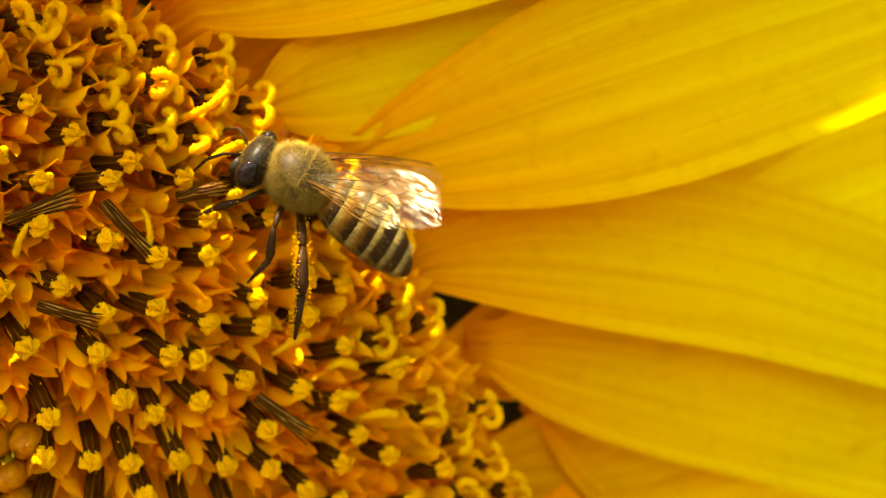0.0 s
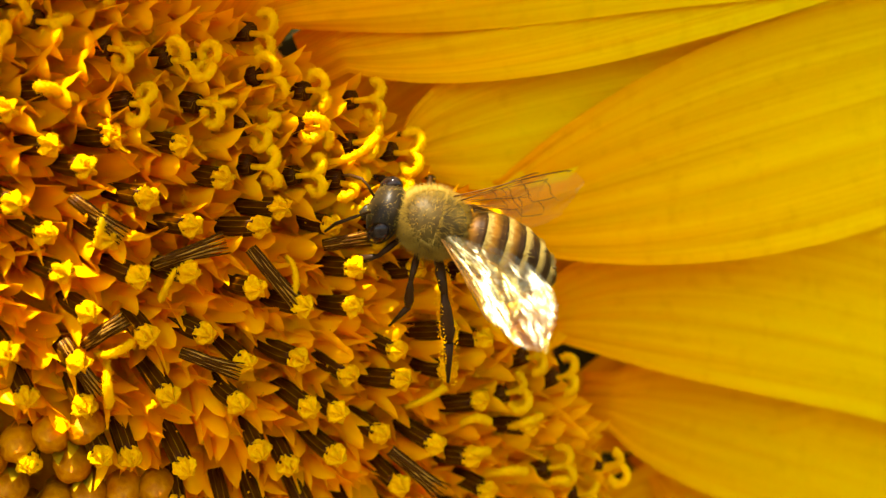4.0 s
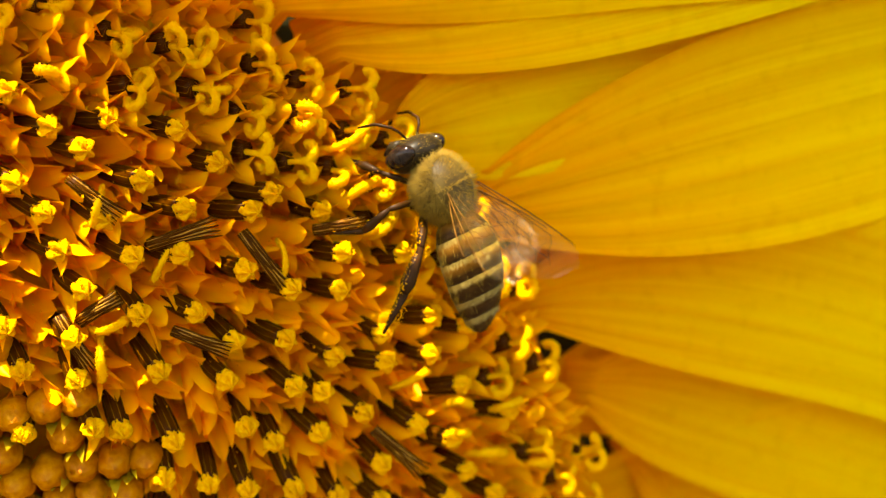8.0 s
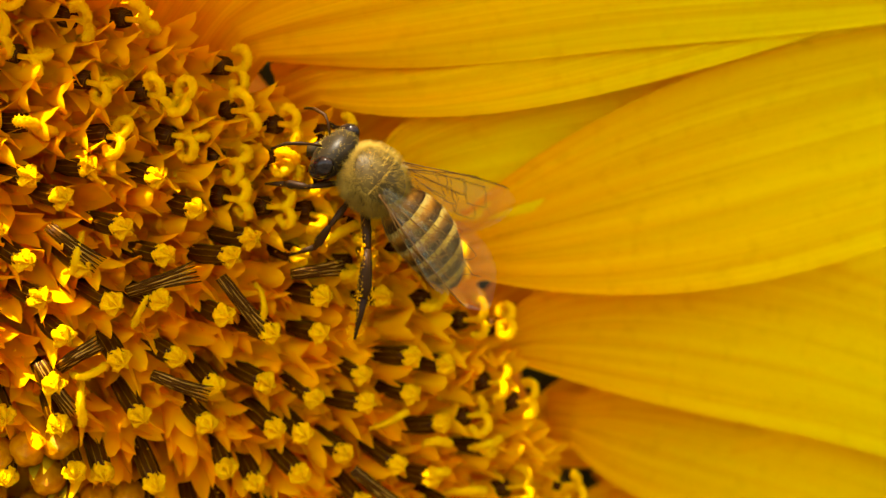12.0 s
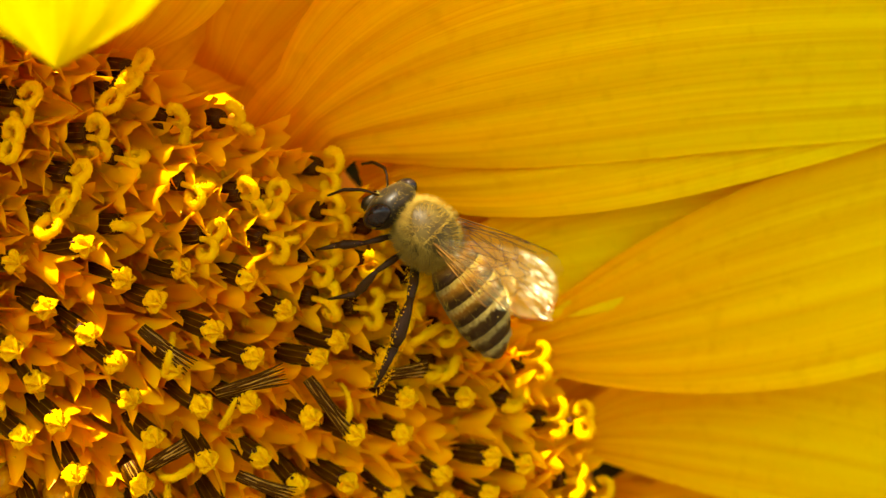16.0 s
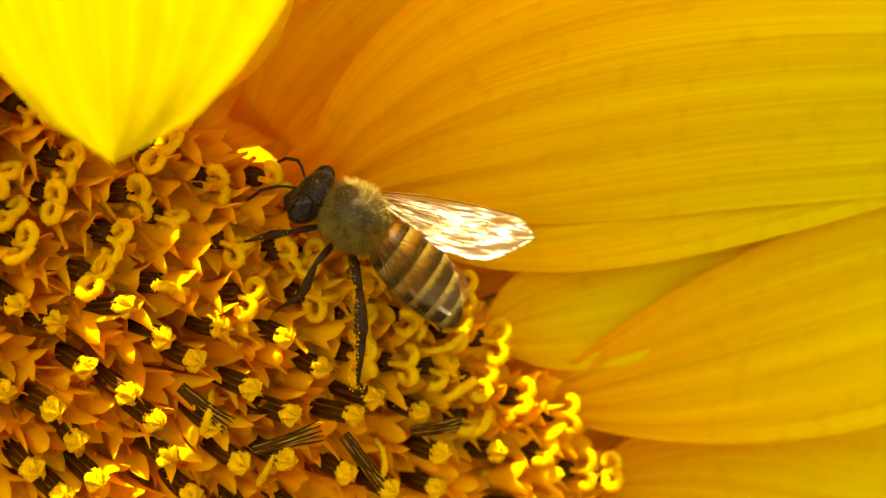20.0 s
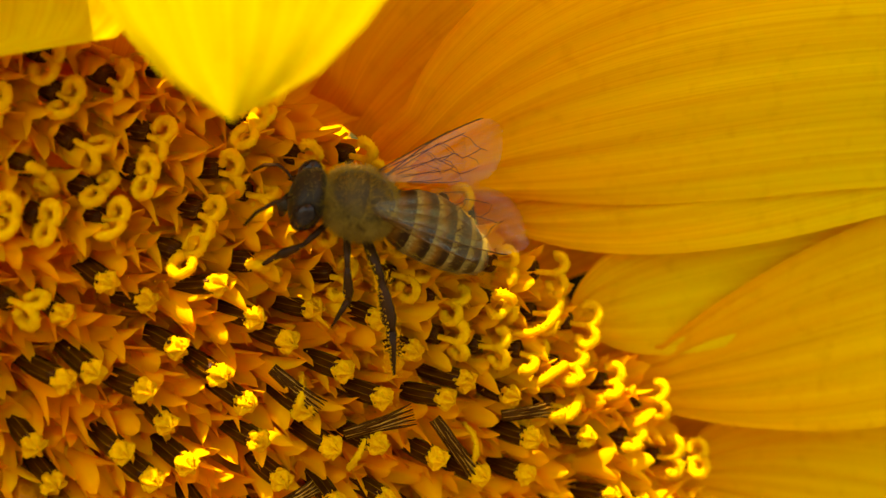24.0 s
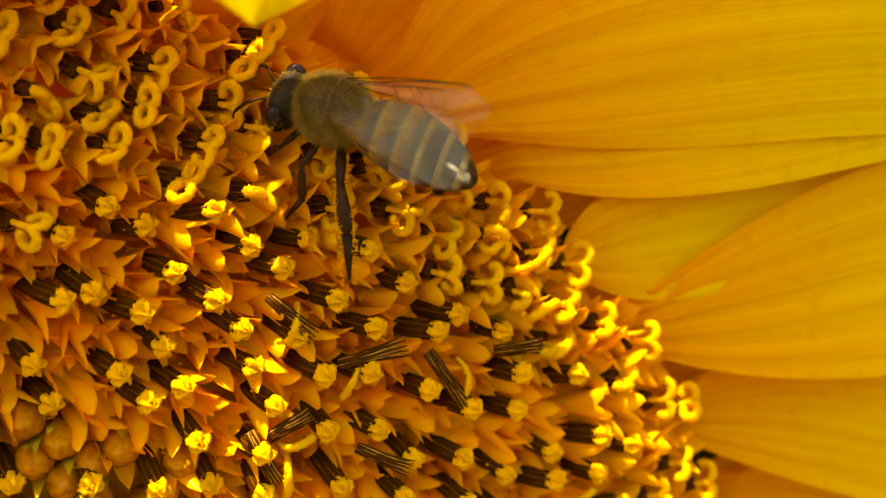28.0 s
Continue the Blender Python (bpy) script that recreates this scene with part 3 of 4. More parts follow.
VARIANTS = 7
parts = {"tube": [], "loop": [], "curled": [], "bud": [], "lobes": [], "old": []}
for k in range(VARIANTS):
    rk = random.Random(900 + k)
    tube, tip = tube_shape(rk, 3.4, rk.uniform(4.2, 5.0), rk.uniform(-0.9, 0.2))
    lump = cap_shape(rk, Vector(tip), 0.58 * MM)
    for _ in range(90):
        dv = Vector((rk.gauss(0, 1), rk.gauss(0, 1), rk.gauss(0, 1))).normalized()
        grain(lump, Vector(tip) + Vector((0, 0, 0.2 * MM)) + dv * rk.uniform(0.4, 0.62) * MM, rk.uniform(0.04, 0.11) * MM, rk)
    parts["tube"].append((corolla_shape(rk, 3.2, 0.22, 2.7, 0.70).mesh("corolla", COROLLA), tube.mesh("anther_tube", ANTHER), lump.mesh("pollen_tip", POLLEN)))
    for kind, far in (("loop", 5.6), ("curled", 6.3)):
        tube, tip = tube_shape(rk, 3.0, rk.uniform(2.7, 3.3), rk.uniform(-0.3, 0.3))
        parts[kind].append((corolla_shape(rk, 3.4, 0.38, 2.9, 0.72).mesh("old_corolla", OLD_COROLLA), tube.mesh("short_anther_tube", ANTHER), stigma_shape(rk, 6.2, far).mesh("stigma", STIGMA)))
    parts["lobes"].append((corolla_shape(rk, 3.0, 0.16, 3.9, 0.70).mesh("corolla", COROLLA),))
    parts["old"].append((corolla_shape(rk, 3.2, 0.25, 3.3, 0.72).mesh("old_corolla", OLD_COROLLA),))
    b = Shape()
    rows = []
    for i in range(9):
        u = i / 8
        rad = 1.22 * (1 - u ** 2.4) ** 0.75 + 0.015
        seam = 0.05 + 0.16 * u
        rows.append([(rad * MM * (1 - seam * abs(math.cos(2.5 * t)) ** 6) * math.cos(t), rad * MM * (1 - seam * abs(math.cos(2.5 * t)) ** 6) * math.sin(t), (2.2 + 2.1 * u + rk.uniform(-0.04, 0.04)) * MM) for t in [2 * math.pi * q / 20 for q in range(20)]])
    rows.insert(0, [(v[0] * 0.8, v[1] * 0.8, 0) for v in rows[0]])
    b.grid(rows, closed=True)
    c = Shape()
    for q in range(2):
        aa, hi = rk.uniform(0, 6.28), rk.uniform(1.8, 3.6)
        c.grid([[((1.2 + 0.25 * u) * MM * math.cos(aa + w * (1.02 - u) * 0.42), (1.2 + 0.25 * u) * MM * math.sin(aa + w * (1.02 - u) * 0.42), (2.2 + hi * u) * MM) for w in (-1, 0, 1)] for u in (0, 0.3, 0.6, 0.85, 1.0)])
    parts["bud"].append((b.mesh("bud", BUD), c.mesh("chaff", CHAFF)))


def floret_pose(x, y, kind, rk):
    d = lean(x, y, 56 if kind in ("lobes", "old") else 50)
    if kind in ("lobes", "old"):
        d = (d + Vector((rk.uniform(-0.12, 0.18), rk.uniform(-0.16, 0.16), rk.uniform(-0.12, 0.1)))).normalized()
        reach = 6.6 if kind == "old" else 7.8
    elif kind in ("loop", "curled"):
        d = (lean(x, y, 62) + Vector((rk.uniform(-0.12, 0.12), rk.uniform(-0.15, 0.12), rk.uniform(-0.15, 0.1)))).normalized()
        reach = 7.3
    elif kind == "bud":
        d = Vector((0.30, 0.16, -1)).normalized()
        reach = 2.0
    else:
        d = (d + Vector((rk.uniform(-0.1, 0.1), rk.uniform(-0.1, 0.1), rk.uniform(-0.1, 0.1)))).normalized()
        reach = 8.3
    tip = Vector((x, y, crown(x, y) + (0 if kind != "bud" else 2.5)))
    spin = rk.uniform(0, 6.28) if kind == "bud" else PARTING[x, y] if kind == "curled" else rk.gauss(0, 0.4) if kind == "loop" else math.pi + rk.gauss(0, 0.5)
    return frame_on(at(*(tip - d * reach)), heading(*d), spin)


# the nearest ones single, the others as one mass
def seen_part(x, y):
    return -42 < x < 22 and -26 < y < 24


NAMES = {"tube": ("floret", "anther_tube", "pollen_tip"), "loop": ("floret", "anther_tube", "stigma"), "curled": ("floret", "anther_tube", "stigma"), "bud": ("floret_bud", "chaff"), "lobes": ("floret",), "old": ("floret",)}
LABELS = {"tube": "orange disc floret with a dark pollen-tipped tube", "loop": "golden disc floret with curled stigma arms", "curled": "golden disc floret whose two stigma arms curl into rings", "bud": "closed brown-olive floret bud", "lobes": "orange floret corolla with pointed lobes", "old": "golden floret corolla with pointed lobes"}
rest = {}
count = 0
for k, (x, y, kind) in enumerate(florets):
    rk = random.Random(2000 + k)
    m = LOCAL @ floret_pose(x, y, kind, rk)
    meshes = parts[kind][rk.randrange(VARIANTS)]
    if seen_part(x, y) and kind not in ("lobes", "old") and (kind == "bud" or count < 300):
        count -= kind == "bud"
        count += 1
        top = child(NAMES[kind][0], meshes[0], sunflower, m, LABELS[kind])
        for nm, me in zip(NAMES[kind][1:], meshes[1:]):
            child(nm, me, top)
    else:
        for me in meshes:
            rest.setdefault(me.materials[0], []).append((me, m))
for mat, items in rest.items():
    verts, faces, uvs, base = [], [], [], 0
    for me, m in items:
        verts += [m @ v.co for v in me.vertices]
        faces += [[i + base for i in p.vertices] for p in me.polygons]
        per = [(0, 0)] * len(me.vertices)
        for lp, d in zip(me.loops, me.uv_layers[0].data):
            per[lp.vertex_index] = tuple(d.uv)
        uvs += per
        base += len(me.vertices)
    child("floret_mass", mesh_of("floret_mass", verts, faces, mat, uvs), sunflower, None, "mass of small golden disc florets", "stuff")


# style arms that have come free and lie across the tubes: three points each, and their thickness
CURLS = (
    ((-16.7, -0.8), (-17.2, 0.7), (-18.0, 2.0), 0.20), ((-10.8, -0.6), (-10.0, 0.5), (-10.4, 2.3), 0.20), ((-21.0, -3.9), (-20.8, -2.6), (-21.3, -1.3), 0.26),
    ((-8.3, -6.5), (-6.0, -6.9), (-4.6, -8.6), 0.32), ((-9.7, -8.6), (-8.9, -7.7), (-7.9, -9.0), 0.34), ((-22.0, 4.9), (-20.7, 5.0), (-19.5, 4.3), 0.28),
    ((-21.5, 5.5), (-21.0, 6.8), (-21.3, 8.3), 0.30), ((-6.6, -2.9), (-5.6, -3.7), (-4.1, -4.6), 0.38), ((-5.3, -0.8), (-3.9, -1.2), (-3.1, -2.5), 0.36), ((-3.6, 9.5), (-2.1, 8.8), (-0.9, 8.2), 0.26),
    ((0.0, 11.0), (0.9, 10.4), (2.0, 10.9), 0.36), ((3.3, 11.4), (4.4, 10.9), (5.6, 10.6), 0.36), ((1.6, 14.6), (3.2, 14.2), (4.4, 14.6), 0.38), ((5.6, 15.8), (6.8, 15.2), (7.6, 15.6), 0.34), ((0.2, 13.2), (1.0, 12.7), (1.9, 12.9), 0.34),
)
for k, (p, q, e, r) in enumerate(CURLS):
    rk = random.Random(700 + k)
    pts, radii = [], []
    for i in range(14):
        u = i / 13
        x = p[0] * (1 - u) ** 2 + (2 * q[0] - (p[0] + e[0]) / 2) * 2 * u * (1 - u) + e[0] * u * u
        y = p[1] * (1 - u) ** 2 + (2 * q[1] - (p[1] + e[1]) / 2) * 2 * u * (1 - u) + e[1] * u * u
        pts.append(at(x, y, crown(x, y) + 1.2 * (1 - u) ** 2 - 0.9 * math.sin(math.pi * min(1, u * 1.1))))
        radii.append(r * MM * (0.62 + 0.38 * u) * (1 if i < 13 else 0.6))
    s = Shape()
    s.tube(pts, radii, 10, jitter=0.12, rnd=rk)
    fuzz(s, pts, radii, 170, rk)
    child("style_arm", s.mesh("style_arm", STIGMA), sunflower, LOCAL, "yellow curved style arm dusted with pollen")
# withered anther bundles: start, end and width of the frayed end
BUNDLES = (((-18.2, -0.2), (-14.0, -1.5), 0.75), ((-12.7, -1.1), (-9.8, 2.7), 0.55), ((-4.7, 12.2), (-1.3, 15.4), 0.7), ((-8.4, -1.2), (-5.0, -1.7), 0.5), ((-23.5, 4.1), (-21.5, 7.5), 0.45),
           ((-17.0, 5.1), (-13.5, 6.5), 0.5), ((-22.4, 4.5), (-19.8, 2.9), 0.3), ((-22.6, -4.3), (-19.6, -1.9), 0.5))
for k, (p, e, wd) in enumerate(BUNDLES):
    rk = random.Random(760 + k)
    d = Vector((e[0] - p[0], e[1] - p[1])).normalized()
    nx, ny = -d.y, d.x
    bundle = None
    for j in (4, 0, 1, 2, 3, 5, 6, 7, 8):
        o = (j - 4) / 4
        pts = []
        for i in range(7):
            u = i / 6
            off = o * (0.30 + 0.55 * wd * u ** 3) + rk.uniform(-0.04, 0.04)
            x, y = p[0] + (e[0] - p[0]) * u + nx * off, p[1] + (e[1] - p[1]) * u + ny * off
            pts.append(at(x, y, crown(x, y) + 0.2 - 0.5 * math.sin(2.2 * u) - 0.25 * (1 - o * o) + rk.uniform(-0.06, 0.06)))
        s = Shape()
        thin = 0.6 if j % 2 else 1.15
        s.tube(pts, [k2 * thin * MM for k2 in (0.08, 0.10, 0.105, 0.10, 0.09, 0.07, 0.03)], 6)
        if bundle is None:
            bundle = child("frayed_anther", s.mesh("frayed_anther", ANTHER), sunflower, LOCAL, "frayed dark brown anther bundle")
        else:
            child("strand", s.mesh("strand", SEAM if j % 2 else ANTHER), bundle)

# loose pollen grains on lobes and tubes
rk = random.Random(77)
s = Shape()
for _ in range(1100):
    x, y = rk.uniform(-40, 12), rk.uniform(-20, 20)
    r = math.hypot(x - CX, y - CY)
    if not 24 < r < 52:
        continue
    o = at(x, y, crown(x, y) + rk.uniform(0.6, 3.2))
    g = rk.uniform(0.04, 0.1) * MM
    q = len(s.v)
    s.v += [o + Vector(v) * g for v in ((1, 0, 0), (0, 1, 0), (0, 0, 1), (-1, 0, 0), (0, -1, 0), (0, 0, -1))]
    s.uv += [(0, 0)] * 6
    s.f += [(q + i, q + j, q + k) for i, j, k in ((0, 1, 2), (1, 3, 2), (3, 4, 2), (4, 0, 2), (1, 0, 5), (3, 1, 5), (4, 3, 5), (0, 4, 5))]
child("loose_pollen", s.mesh("loose_pollen", POLLEN), sunflower, LOCAL, "scattered yellow pollen grains", "stuff")


# ---- the honey bee: x forward, y to its left, z up; millimetres in its own frame ----
CHITIN = solid("dark chitin", [(0.3, (0.016, 0.006, 0.001)), (0.7, (0.044, 0.016, 0.002))], 0.45, 900.0, 0.00003, gloss=0.08)
HEAD_SHELL = solid("dark head shell", [(0.3, (0.010, 0.007, 0.003)), (0.7, (0.028, 0.018, 0.007))], 0.4, 900.0, 0.00003, gloss=0.1)
EYE_GLOSS = solid("eye gloss", [(0.4, (0.008, 0.005, 0.004)), (0.6, (0.02, 0.012, 0.008))], 0.12, 4000.0, 0.00001)
FUR = leafy("bee hair", [(0.3, (0.25, 0.155, 0.02)), (0.7, (0.50, 0.345, 0.055))], 0.6, 0.3, 1500.0)
PALE_BAND = solid("pale hair band", [(0.3, (0.20, 0.13, 0.025)), (0.7, (0.38, 0.27, 0.07))], 0.7, 3000.0, 0.00006)
THORAX = solid("thorax shell", [(0.3, (0.045, 0.026, 0.005)), (0.7, (0.095, 0.06, 0.011))], 0.5, 900.0, 0.00003, gloss=0.12)


def plate_skin(name, middle):
    """Abdomen plate: tan at its front edge, dark in the middle, amber again at its rear edge."""
    m, t, p, out = material(name)
    uv = node(t, "ShaderNodeTexCoord")
    sep = node(t, "ShaderNodeSeparateXYZ")
    t.links.new(uv.outputs["UV"], sep.inputs[0])
    along = ramp(t, sep.outputs[0], [(0.0, (0.28, 0.18, 0.04)), (0.10, (0.20, 0.115, 0.02)), (0.22, middle), (0.6, (0.032, 0.014, 0.003)), (0.9, (0.035, 0.016, 0.004)), (1.0, (0.16, 0.08, 0.012))])
    f = noise_of(t, 2500.0, 3.0)
    t.links.new(mixed(t, 1.0, along, ramp(t, f, [(0.3, (0.6, 0.55, 0.5)), (0.65, (1, 1, 1))]), "MULTIPLY"), p.inputs["Base Color"])
    p.inputs["Roughness"].default_value, p.inputs["Specular IOR Level"].default_value = 0.42, 0.06
    bumped(t, p, f, 0.00004)
    return m


AMBER = plate_skin("amber abdomen plate", (0.24, 0.10, 0.010))
DARK_PLATE = plate_skin("dark abdomen plate", (0.06, 0.026, 0.005))


def wing_tissue():
    """Clear amber-tinted membrane with a wrinkled gloss."""
    m, t, p, out = material("wing membrane")
    f = noise_of(t, 700.0, 2.0, "Object", (0.5, 1.6, 1.0))
    tp = t.nodes.new("ShaderNodeBsdfTransparent")
    tp.inputs[0].default_value = (0.96, 0.91, 0.66, 1)
    gl = node(t, "ShaderNodeBsdfAnisotropic", Roughness=0.27)
    gl.inputs["Color"].default_value = (0.98, 0.95, 0.66, 1)
    b = node(t, "ShaderNodeBump", Strength=0.8, Distance=0.0004)
    t.links.new(f, b.inputs["Height"])
    t.links.new(b.outputs[0], gl.inputs["Normal"])
    ms = node(t, "ShaderNodeMixShader", Fac=0.039)
    t.links.new(tp.outputs[0], ms.inputs[1])
    t.links.new(gl.outputs[0], ms.inputs[2])
    haze = node(t, "ShaderNodeBsdfDiffuse")
    haze.inputs["Color"].default_value = (0.62, 0.56, 0.34, 1)
    milky = node(t, "ShaderNodeMixShader", Fac=0.006)
    t.links.new(ms.outputs[0], milky.inputs[1])
    t.links.new(haze.outputs[0], milky.inputs[2])
    t.links.new(milky.outputs[0], out.inputs[0])
    return m


WING = wing_tissue()
VEIN = solid("wing vein", [(0.4, (0.07, 0.028, 0.004)), (0.6, (0.14, 0.06, 0.009))], 0.55, 900.0, 0.00001, gloss=0.05)

bee = new("honey_bee")
bee.scale = (1.12, 1.12, 1.12)
tagged(bee, label="brown fuzzy honey bee with clear wings foraging on the sunflower", category="bee")


def ball(s, c, r, n=12, m=18, squash=None):
    rows = []
    for i in range(n + 1):
        th = math.pi * i / n
        row = []
        for j in range(m):
            a = 2 * math.pi * j / m
            d = Vector((math.cos(th), math.sin(th) * math.cos(a), math.sin(th) * math.sin(a)))
            row.append((Vector(c) + Vector((d.x * r[0], d.y * r[1], d.z * r[2]))) * MM)
        rows.append(row)
    s.grid(rows, closed=True)


def hairs(name, c, r, count, length, seed, parent, mat, keep=lambda d: True):
    rnd = random.Random(seed)
    s = Shape()
    made = 0
    while made < count:
        d = Vector((rnd.gauss(0, 1), rnd.gauss(0, 1), rnd.gauss(0, 1))).normalized()
        if not keep(d):
            continue
        made += 1
        p = Vector(c) + Vector((d.x * r[0], d.y * r[1], d.z * r[2]))
        side = d.orthogonal().normalized() * 0.010
        side.rotate(Matrix.Rotation(rnd.uniform(0, 6.28), 3, d))
        tip = p + (d + Vector((rnd.uniform(-0.8, 0.3), rnd.uniform(-0.5, 0.5), rnd.uniform(-0.5, 0.5)))).normalized() * length * rnd.uniform(0.6, 1.2)
        up = side.cross(d).normalized() * 0.02
        b = len(s.v)
        s.v += [(p + side) * MM, (p - side) * MM, (p + up) * MM, tip * MM]
        s.uv += [(0, 0)] * 4
        s.f += [(b, b + 1, b + 3), (b + 1, b + 2, b + 3), (b + 2, b, b + 3)]
    return child(name, s.mesh(name, mat), parent)


# thorax
s = Shape()
ball(s, (0, 0, 0), (1.95, 1.75, 1.65), 16, 26)
thorax = child("thorax", s.mesh("thorax", THORAX), bee, None, "thorax covered in tan hair")
hairs("hair", (0, 0, 0), (1.92, 1.72, 1.62), 11000, 0.56, 11, thorax, FUR, lambda d: d.z < 0.5 or d.x * d.x * 97 % 1 < 0.12)
rnd = random.Random(91)
s = Shape()
for _ in range(110):
    dv = Vector((rnd.gauss(0, 1), rnd.gauss(0, 1), rnd.gauss(0, 1))).normalized()
    grain(s, Vector((dv.x * 2.1, dv.y * 1.9, dv.z * 1.75)) * MM, rnd.uniform(0.015, 0.04) * MM, rnd)
child("pollen_dust", s.mesh("pollen_dust", POLLEN), thorax, None, "yellow pollen specks in the hair", "stuff")
# head
s = Shape()
ball(s, (2.55, 0, -0.85), (1.0, 1.8, 1.6))
s.tube([Vector(p) * MM for p in ((3.2, 0, -1.5), (3.5, 0, -2.2), (3.3, 0, -3.0))], [0.5 * MM, 0.35 * MM, 0.15 * MM], 10)
head = child("head", s.mesh("head", HEAD_SHELL), bee, None, "dark head with short hair")
hairs("hair", (2.55, 0, -0.8), (0.98, 1.6, 1.58), 420, 0.24, 12, head, FUR, lambda d: abs(d.y) < 0.8)
for sg in (-1, 1):
    s = Shape()
    ball(s, (2.68, sg * 1.36, -0.7), (0.64, 0.60, 1.15), 12, 16)
    child("eye", s.mesh("eye", EYE_GLOSS), head, None, "glossy dark oval eye")
    s = Shape()
    s.tube([Vector(p) * MM for p in ((3.4, sg * 0.4, -0.5), (4.0, sg * 0.9, -0.35), (4.4, sg * 1.2, -0.45), (5.0, sg * 1.5, -1.2), (5.3, sg * 1.75, -2.3))], [0.08 * MM, 0.075 * MM, 0.10 * MM, 0.10 * MM, 0.07 * MM], 8)
    child("antenna", s.mesh("antenna", CHITIN), head)
# abdomen: overlapping rings, each with a pale hair band at its front edge
ABDOMEN = [(-1.5, 0.55), (-2.0, 1.35), (-3.0, 1.8), (-4.4, 1.92), (-5.8, 1.78), (-7.0, 1.4), (-7.8, 0.95), (-8.3, 0.55), (-8.5, 0.2)]


def belly(x):
    for (xa, ra), (xb, rb) in zip(ABDOMEN, ABDOMEN[1:]):
        if x >= xb:
            u = (xa - x) / (xa - xb)
            return ra + (rb - ra) * u
    return 0.15


def droop(x):
    return -0.25 - 0.045 * (x + 2) ** 2


abdomen = None
edges = [-1.5, -2.75, -4.0, -5.2, -6.35, -7.45, -8.5]
for k in range(6):
    xa, xb = edges[k], edges[k + 1]
    rows = []
    for i in range(7):
        u = i / 6
        x = xa + (xb - xa) * u
        r = belly(x) * (1 + 0.02 * u)
        rows.append([Vector((x, r * math.cos(a), droop(x) + 0.92 * r * math.sin(a))) * MM for a in [2 * math.pi * j / 20 for j in range(20)]])
    rows.append([Vector((xb, 0.9 * belly(xb) * math.cos(a), droop(xb) + 0.83 * belly(xb) * math.sin(a))) * MM for a in [2 * math.pi * j / 20 for j in range(20)]])
    s = Shape()
    s.grid(rows, closed=True)
    if abdomen is None:
        abdomen = child("abdomen", s.mesh("abdomen", AMBER), bee, None, "dark amber abdomen with pale bands")
    else:
        child("segment", s.mesh("segment", AMBER if k < 3 else DARK_PLATE), abdomen)
    if k:
        rnd = random.Random(300 + k)
        s = Shape()
        for _ in range(1300):
            x, a = xa - rnd.uniform(-0.06, 0.22), rnd.uniform(0, 6.28)
            r = belly(x) + 0.03
            d = Vector((0, math.cos(a), math.sin(a)))
            o = Vector((x, r * d.y, droop(x) + 0.92 * r * d.z))
            tip = o + d * rnd.uniform(0.01, 0.07) + Vector((-rnd.uniform(0.12, 0.34), 0, 0)) + Vector((0, -d.z, d.y)) * rnd.uniform(-0.08, 0.08)
            sd = Vector((0, -d.z, d.y)) * 0.010
            b = len(s.v)
            s.v += [(o + sd) * MM, (o - sd) * MM, tip * MM]
            s.uv += [(0, 0)] * 3
            s.f.append((b, b + 1, b + 2))
        child("hair_band", s.mesh("hair_band", PALE_BAND), abdomen, None, "pale hair band")
rnd = random.Random(31)
s = Shape()
for _ in range(6000):
    x, a = rnd.uniform(-8.3, -1.6), rnd.uniform(0, 6.28)
    if math.sin(a) > 0.0 and rnd.random() < 0.9:
        continue
    r = belly(x)
    d = Vector((0, math.cos(a), math.sin(a)))
    p = Vector((x, r * d.y, droop(x) + 0.92 * r * d.z))
    t2 = p + d * rnd.uniform(0.06, 0.2) * (1 if d.z > 0.3 else 2.0) + Vector((-0.25, 0, 0))
    b = len(s.v)
    sd = Vector((0, -d.z, d.y)) * 0.006
    s.v += [(p + sd) * MM, (p - sd) * MM, t2 * MM]
    s.uv += [(0, 0)] * 3
    s.f.append((b, b + 1, b + 2))
child("hair", s.mesh("hair", FUR), abdomen)


